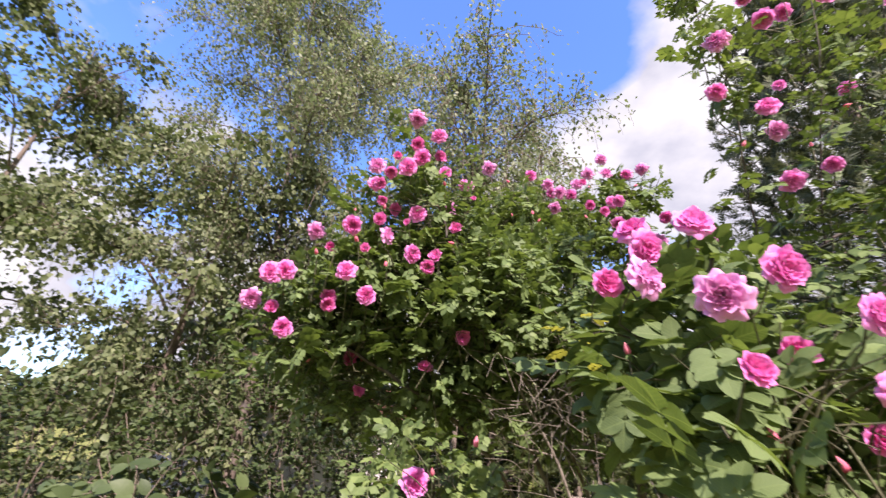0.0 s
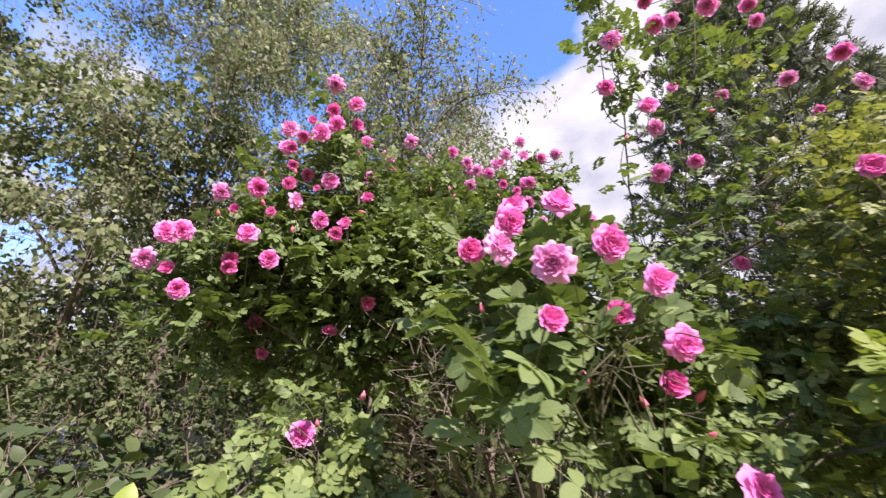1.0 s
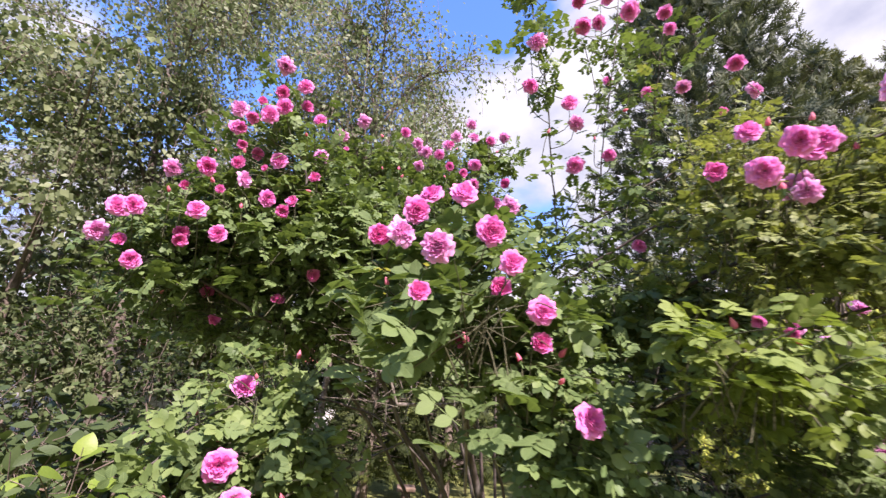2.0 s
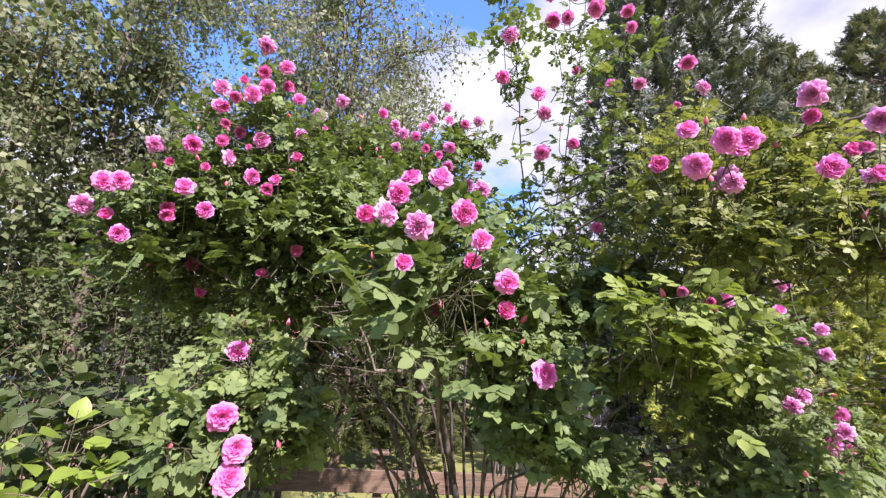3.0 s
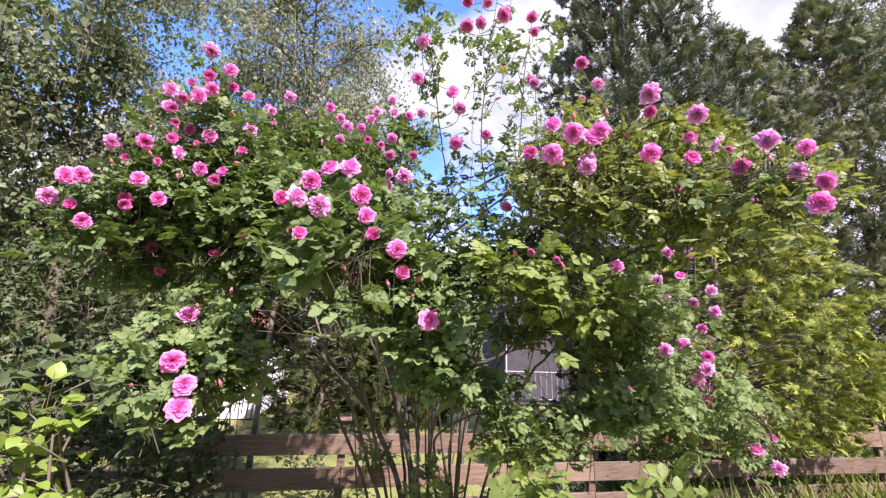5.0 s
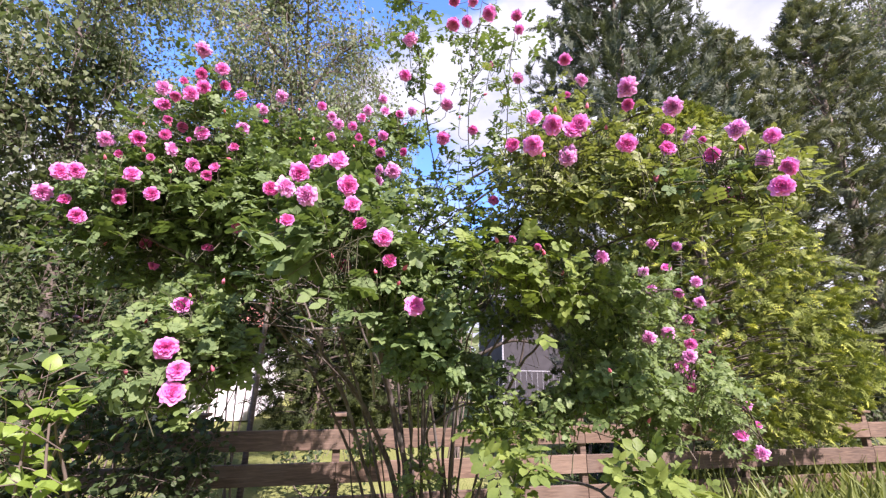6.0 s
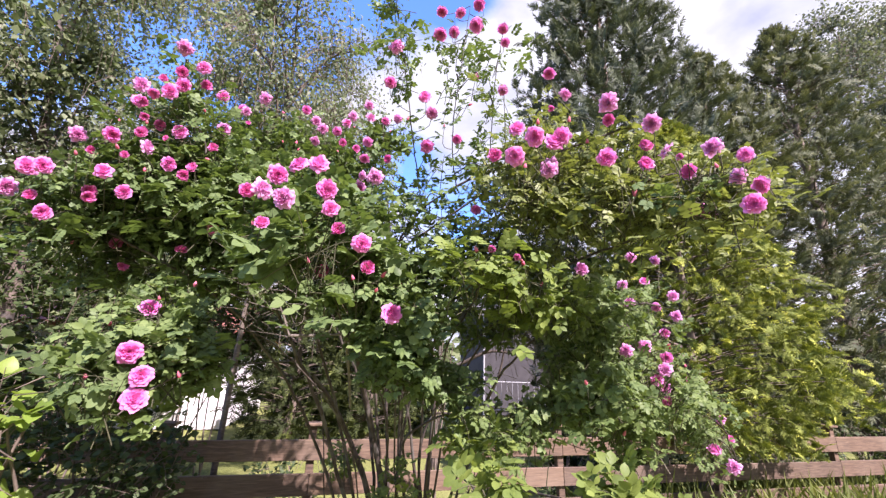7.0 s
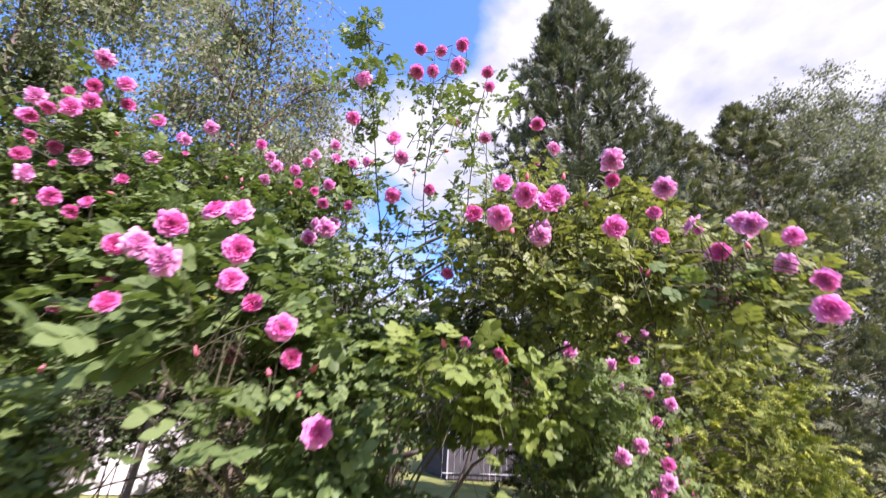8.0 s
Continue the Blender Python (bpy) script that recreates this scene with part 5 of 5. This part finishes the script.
def conifer(name, place, height, radius, count, spray_size, material, label, low=0.3, seed=1, point=0.8, droop=0.25, category="conifer", shapes=None, hang=0.25, face=0.5, knob=3.0, rise=0.25, fan=2.2, ragged=0.5):
    """A conifer: trunk, and flat sprays in uneven tiers on an envelope that narrows to the top."""
    rg = np.random.default_rng(seed)
    t = thing(name, place, label, category, {"conifer": "row of evergreens", "hedge_conifer": "hedge conifers beyond the fence"}.get(name, ""))
    v, f = tube(bend([(0, 0, -0.1), (0.02, 0, height * 0.5), (0, 0, height * 0.97)], 8), 0.05 + 0.012 * height, 0.01, 8, 0.05)
    part("trunk", mesh_of("trunk", v, f, BARK), t)
    tiers = int(height * 9)
    bz, ba = rg.uniform(0, 1, tiers * 5) ** 1.15, rg.uniform(0, 2 * np.pi, tiers * 5)
    br = radius * (1 - bz) ** point * (0.75 + 0.45 * rg.random(len(bz))) * np.minimum(1, 0.55 + 3.0 * bz) * (0.7 + 0.5 * rg.random(len(bz)) ** 2) + 0.10
    boughs = []
    for z, a, r in zip(bz, ba, br):
        p = np.array([0, 0, low + z * (height - low)])
        e = p + [r * math.cos(a), r * math.sin(a), r * (0.35 - droop)]
        boughs.append(tube(bend([p, (p + e) / 2 + [0, 0, 0.06 * r], e], 3), 0.012, 0.003, 3))
    v, f = stitch(boughs)
    part("branch_mass", mesh_of("branch_mass", v, f, BARK), t, kind="stuff")
    # flat fern-like fans set on a lumpy envelope, looser inside, with new growth at their ends
    per = 12
    n = count // per
    h, a = rg.uniform(0, 1, n) ** 1.15, rg.uniform(0, 2 * np.pi, n)
    lump = np.array([noise.noise((knob * math.cos(q), knob * math.sin(q), 0.55 * knob * w * height + seed)) for q, w in zip(a, h)])
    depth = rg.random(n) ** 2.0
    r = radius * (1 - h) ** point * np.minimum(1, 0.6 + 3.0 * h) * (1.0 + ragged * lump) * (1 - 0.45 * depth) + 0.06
    out = np.stack([np.cos(a), np.sin(a), np.zeros(n)], -1)
    C = out * r[:, None] + np.stack([np.zeros(n), np.zeros(n), low + h * (height - low) + r * (0.2 - droop)], -1)
    axis = unit(out * 0.55 + rg.normal(size=(n, 3)) * 0.4 + [0, 0, rise])
    aside = unit(np.cross(axis, rg.normal(size=(n, 3)) * 0.6 + out * face))
    length = spray_size * fan * rg.uniform(0.7, 1.3, n)
    s = np.tile(np.linspace(0.05, 1, per), n)
    side = np.tile(np.where(np.arange(per) % 2, 1.0, -1.0), n)
    side[per - 1 :: per] = 0
    C, axis, aside, length, out, depth = (np.repeat(k, per, 0) for k in (C, axis, aside, length, out, depth))
    m = n * per
    P = C + axis * ((s - 0.6) * length)[:, None] - np.array([0, 0, 1]) * (hang * length * s**2)[:, None]
    A = axis * 0.75 + aside * (side * 0.8)[:, None] + rg.normal(size=(m, 3)) * 0.12 - np.array([0, 0, 1]) * (hang * s)[:, None]
    U = np.cross(axis, aside) + rg.normal(size=(m, 3)) * 0.18
    U *= np.sign(U[:, 2:] + 1e-6)
    keep = shapes or SPRAYS_FAR
    v, f, lengthwise = [], [], []
    pick = rg.integers(0, len(keep), m)
    size = spray_size * (1.1 - 0.45 * s) * rg.uniform(0.75, 1.2, m)
    # new growth pales the ends; depth darkens inner sprays like shade in the gaps
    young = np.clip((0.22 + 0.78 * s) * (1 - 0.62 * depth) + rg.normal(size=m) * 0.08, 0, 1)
    for k, shape in enumerate(keep):
        w = pick == k
        v.append(scatter(shape, P[w], frames_of(A[w], U[w]), size[w]))
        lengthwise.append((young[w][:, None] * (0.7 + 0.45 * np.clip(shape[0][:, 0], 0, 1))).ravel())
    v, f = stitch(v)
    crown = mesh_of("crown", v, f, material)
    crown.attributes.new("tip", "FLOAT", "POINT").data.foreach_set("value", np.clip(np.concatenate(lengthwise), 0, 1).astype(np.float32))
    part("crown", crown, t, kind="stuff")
    return t


conifer("thuja", (3.98, 2.52, 0), 4.6, 1.28, 72000, 0.062, THUJA_LEAF, "yellow-green thuja with flat feathery sprays overhanging the fence", 0.68, 2, 0.55, 0.15, hang=0.3, face=0.7, knob=5.5, rise=0.2, fan=2.0)
conifer("conifer", (5.2, 5.0, 0), 12.3, 2.25, 62000, 0.145, CONIFER_LEAF, "tall dark green cypress against white cloud", 1.0, 4, 0.6, 0.05, rise=0.7, fan=2.2, hang=0.05, face=0.9, knob=4.0, ragged=0.65)
conifer("conifer", (7.2, 4.4, 0), 8.2, 2.0, 30000, 0.12, EVERGREEN_LEAF, "dark green conifer in a row of evergreens", 0.4, 5, 0.65, 0.05, rise=0.5, fan=2.2, hang=0.1, face=0.9, knob=4.0, ragged=0.75)
conifer("conifer", (8.9, 3.9, 0), 9.0, 2.1, 28000, 0.13, EVERGREEN_LEAF, "dark green conifer in a row of evergreens", 0.2, 6, 0.7, 0.05, rise=0.5, fan=2.2, hang=0.1, face=0.9, knob=4.0, ragged=0.75)
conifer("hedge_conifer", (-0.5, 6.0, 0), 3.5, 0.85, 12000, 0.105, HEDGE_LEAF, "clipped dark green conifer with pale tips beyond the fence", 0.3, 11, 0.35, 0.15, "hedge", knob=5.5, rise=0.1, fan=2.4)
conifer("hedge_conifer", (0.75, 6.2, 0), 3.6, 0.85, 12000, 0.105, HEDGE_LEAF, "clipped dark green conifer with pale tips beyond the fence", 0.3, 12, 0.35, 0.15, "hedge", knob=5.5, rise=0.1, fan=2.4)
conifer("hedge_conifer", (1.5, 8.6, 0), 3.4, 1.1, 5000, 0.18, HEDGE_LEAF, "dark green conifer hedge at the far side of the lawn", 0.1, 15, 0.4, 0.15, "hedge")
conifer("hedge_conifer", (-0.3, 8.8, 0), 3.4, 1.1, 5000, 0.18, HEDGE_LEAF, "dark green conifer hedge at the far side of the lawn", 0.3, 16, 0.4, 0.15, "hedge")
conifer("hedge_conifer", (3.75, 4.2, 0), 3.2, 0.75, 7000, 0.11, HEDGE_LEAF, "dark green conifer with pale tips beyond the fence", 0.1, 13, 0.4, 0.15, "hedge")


def shrub(name, place, radii, stems, shoots, per, shape, material, leaf, label, seed, centre=(0, 0, 0), hang=0.0, bark=None):
    rg = np.random.default_rng(seed)
    t = thing(name, place, label, "shrub", {"dark_shrub": "dark shrubs along the fence", "hedge_shrub": "hedge shrubs"}.get(name, ""))
    c, r = np.array(centre, float), np.array(radii, float)
    P, A, U, pieces = [], [], [], []
    for k in range(stems):
        e = c + rg.normal(size=3) * r * 0.45
        line = bend([rg.normal(size=3) * [0.08, 0.08, 0] + [0, 0, -0.03], e * 0.5 + rg.normal(size=3) * 0.06, e], 6)
        v, f = tube(line, 0.011, 0.004, 5, 0.08)
        part("stem", mesh_of("stem", v, f, bark or BARK), t)
    for k in range(shoots):
        d = unit(rg.normal(size=3)) * rg.uniform(0.35, 1.0) ** 0.5
        p = c + d * r
        w = unit(d * 0.8 + rg.normal(size=3) * 0.5 + [0, -0.1, 0.5])
        ln = 0.28 * rg.uniform(0.6, 1.3)
        line = bend([p - w * ln * 0.6, p, p + w * ln * 0.4 - [0, 0, 0.03]], 4)
        pieces.append(tube(line[::2], 0.003, 0.0012, 3))
        s = rg.uniform(0.1, 1, per) * (len(line) - 1)
        i = np.clip(s.astype(int), 0, len(line) - 2)
        P.append(line[i] + (line[i + 1] - line[i]) * (s - i)[:, None])
        A.append(rg.normal(size=(per, 3)) * [1, 1, 0.5] + w * 0.5 + [0, 0, -hang])
        U.append(rg.normal(size=(per, 3)) * 0.45 + [0, -0.35, 0.9])
    P, A, U = np.concatenate(P), np.concatenate(A), np.concatenate(U)
    v, f = scatter(shape, P, frames_of(A, U), leaf * rg.uniform(0.6, 1.2, len(P)))
    part("foliage", mesh_of("foliage", v, f, material), t, kind="stuff")
    v, f = stitch(pieces)
    part("twig_mass", mesh_of("twig_mass", v, f, BARK), t, kind="stuff")


shrub("lime_shrub", (-1.07, 0.60, 0), (0.12, 0.14, 0.22), 5, 27, 4, HEART_BLADE, LIME_LEAF, 0.066, "young shrub with lime-green heart-shaped leaves", 21, (0.02, -0.1, 1.04), 0.35)
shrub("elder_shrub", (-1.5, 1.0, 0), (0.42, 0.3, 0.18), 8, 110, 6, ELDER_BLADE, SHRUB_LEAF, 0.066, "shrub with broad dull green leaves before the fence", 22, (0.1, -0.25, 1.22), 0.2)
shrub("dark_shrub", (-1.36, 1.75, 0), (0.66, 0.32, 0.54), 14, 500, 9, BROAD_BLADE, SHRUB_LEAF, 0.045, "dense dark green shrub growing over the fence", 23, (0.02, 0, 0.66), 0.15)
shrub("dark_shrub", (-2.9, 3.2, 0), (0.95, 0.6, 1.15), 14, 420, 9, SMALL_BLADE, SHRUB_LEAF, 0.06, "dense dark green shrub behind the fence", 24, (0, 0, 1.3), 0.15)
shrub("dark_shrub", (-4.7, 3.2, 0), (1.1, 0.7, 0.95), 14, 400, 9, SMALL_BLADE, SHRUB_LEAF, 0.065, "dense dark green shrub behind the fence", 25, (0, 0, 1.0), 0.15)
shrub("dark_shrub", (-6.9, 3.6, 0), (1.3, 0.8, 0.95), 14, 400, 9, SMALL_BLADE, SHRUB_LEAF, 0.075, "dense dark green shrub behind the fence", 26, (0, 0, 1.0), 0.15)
# row added to fill the dark, shaded gaps between the boards
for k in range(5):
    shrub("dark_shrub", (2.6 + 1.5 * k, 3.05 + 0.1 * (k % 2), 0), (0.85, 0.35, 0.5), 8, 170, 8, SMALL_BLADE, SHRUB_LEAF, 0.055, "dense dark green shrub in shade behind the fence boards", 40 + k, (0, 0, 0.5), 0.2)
for k in range(3):
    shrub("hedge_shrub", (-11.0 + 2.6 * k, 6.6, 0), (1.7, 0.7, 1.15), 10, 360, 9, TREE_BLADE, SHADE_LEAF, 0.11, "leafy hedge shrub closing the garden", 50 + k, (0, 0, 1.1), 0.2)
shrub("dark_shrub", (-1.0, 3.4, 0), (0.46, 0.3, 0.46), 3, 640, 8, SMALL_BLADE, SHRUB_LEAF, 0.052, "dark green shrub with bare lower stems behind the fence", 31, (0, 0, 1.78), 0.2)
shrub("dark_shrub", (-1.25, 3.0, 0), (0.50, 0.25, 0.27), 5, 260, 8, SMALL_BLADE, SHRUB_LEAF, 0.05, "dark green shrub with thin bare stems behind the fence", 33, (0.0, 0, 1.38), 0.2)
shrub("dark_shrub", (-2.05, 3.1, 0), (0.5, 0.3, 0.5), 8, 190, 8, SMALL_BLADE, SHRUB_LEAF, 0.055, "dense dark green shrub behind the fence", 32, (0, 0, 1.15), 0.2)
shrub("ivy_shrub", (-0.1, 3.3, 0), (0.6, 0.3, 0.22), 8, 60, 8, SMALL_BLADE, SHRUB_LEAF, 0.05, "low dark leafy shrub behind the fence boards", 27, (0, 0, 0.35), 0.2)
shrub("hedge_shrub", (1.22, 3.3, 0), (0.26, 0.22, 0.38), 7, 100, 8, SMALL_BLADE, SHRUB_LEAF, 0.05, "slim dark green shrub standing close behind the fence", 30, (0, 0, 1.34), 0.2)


def make_far_woods():
    rg = np.random.default_rng(61)
    n = 5200
    x = rg.uniform(-70, 70, n)
    top = 4.5 + 2.5 * np.sin(x * 0.31) + 1.5 * np.sin(x * 0.83 + 1)
    P = np.stack([x, 34 + rg.normal(size=n) * 1.5, rg.uniform(0, 1, n) * top], -1)
    v, f = scatter(blade(0.9, 2, 0.1, 0.2), P, frames_of(rg.normal(size=(n, 3)), rg.normal(size=(n, 3)) + [0, -0.8, 0.8]), rg.uniform(0.7, 1.5, n))
    tagged(new("far_woods", mesh_of("far_woods", v, f, BROAD_LEAF)), "distant dark green woodland edge behind the gardens", "woods", kind="stuff")


make_far_woods()


def make_grass():
    rg = np.random.default_rng(31)
    n = 7500
    P = np.stack([rg.uniform(-1.5, 8.5, n), rg.uniform(0.9, 3.0, n), np.full(n, -0.03)], -1)
    A = rg.normal(size=(n, 3)) * [0.45, 0.45, 0.1] + [0, 0, 1]
    U = rg.normal(size=(n, 3)) * [1, 1, 0.1]
    right = P[:, 0] > 2.6
    v, f = scatter(GRASS_BLADE, P, frames_of(A, U), rg.uniform(0.10, 0.26, n) * np.where(right, 2.3, 1.0))
    tagged(new("grass", mesh_of("grass", v, f, GRASS)), "long uncut grass along the fence", "grass", kind="stuff")


make_grass()
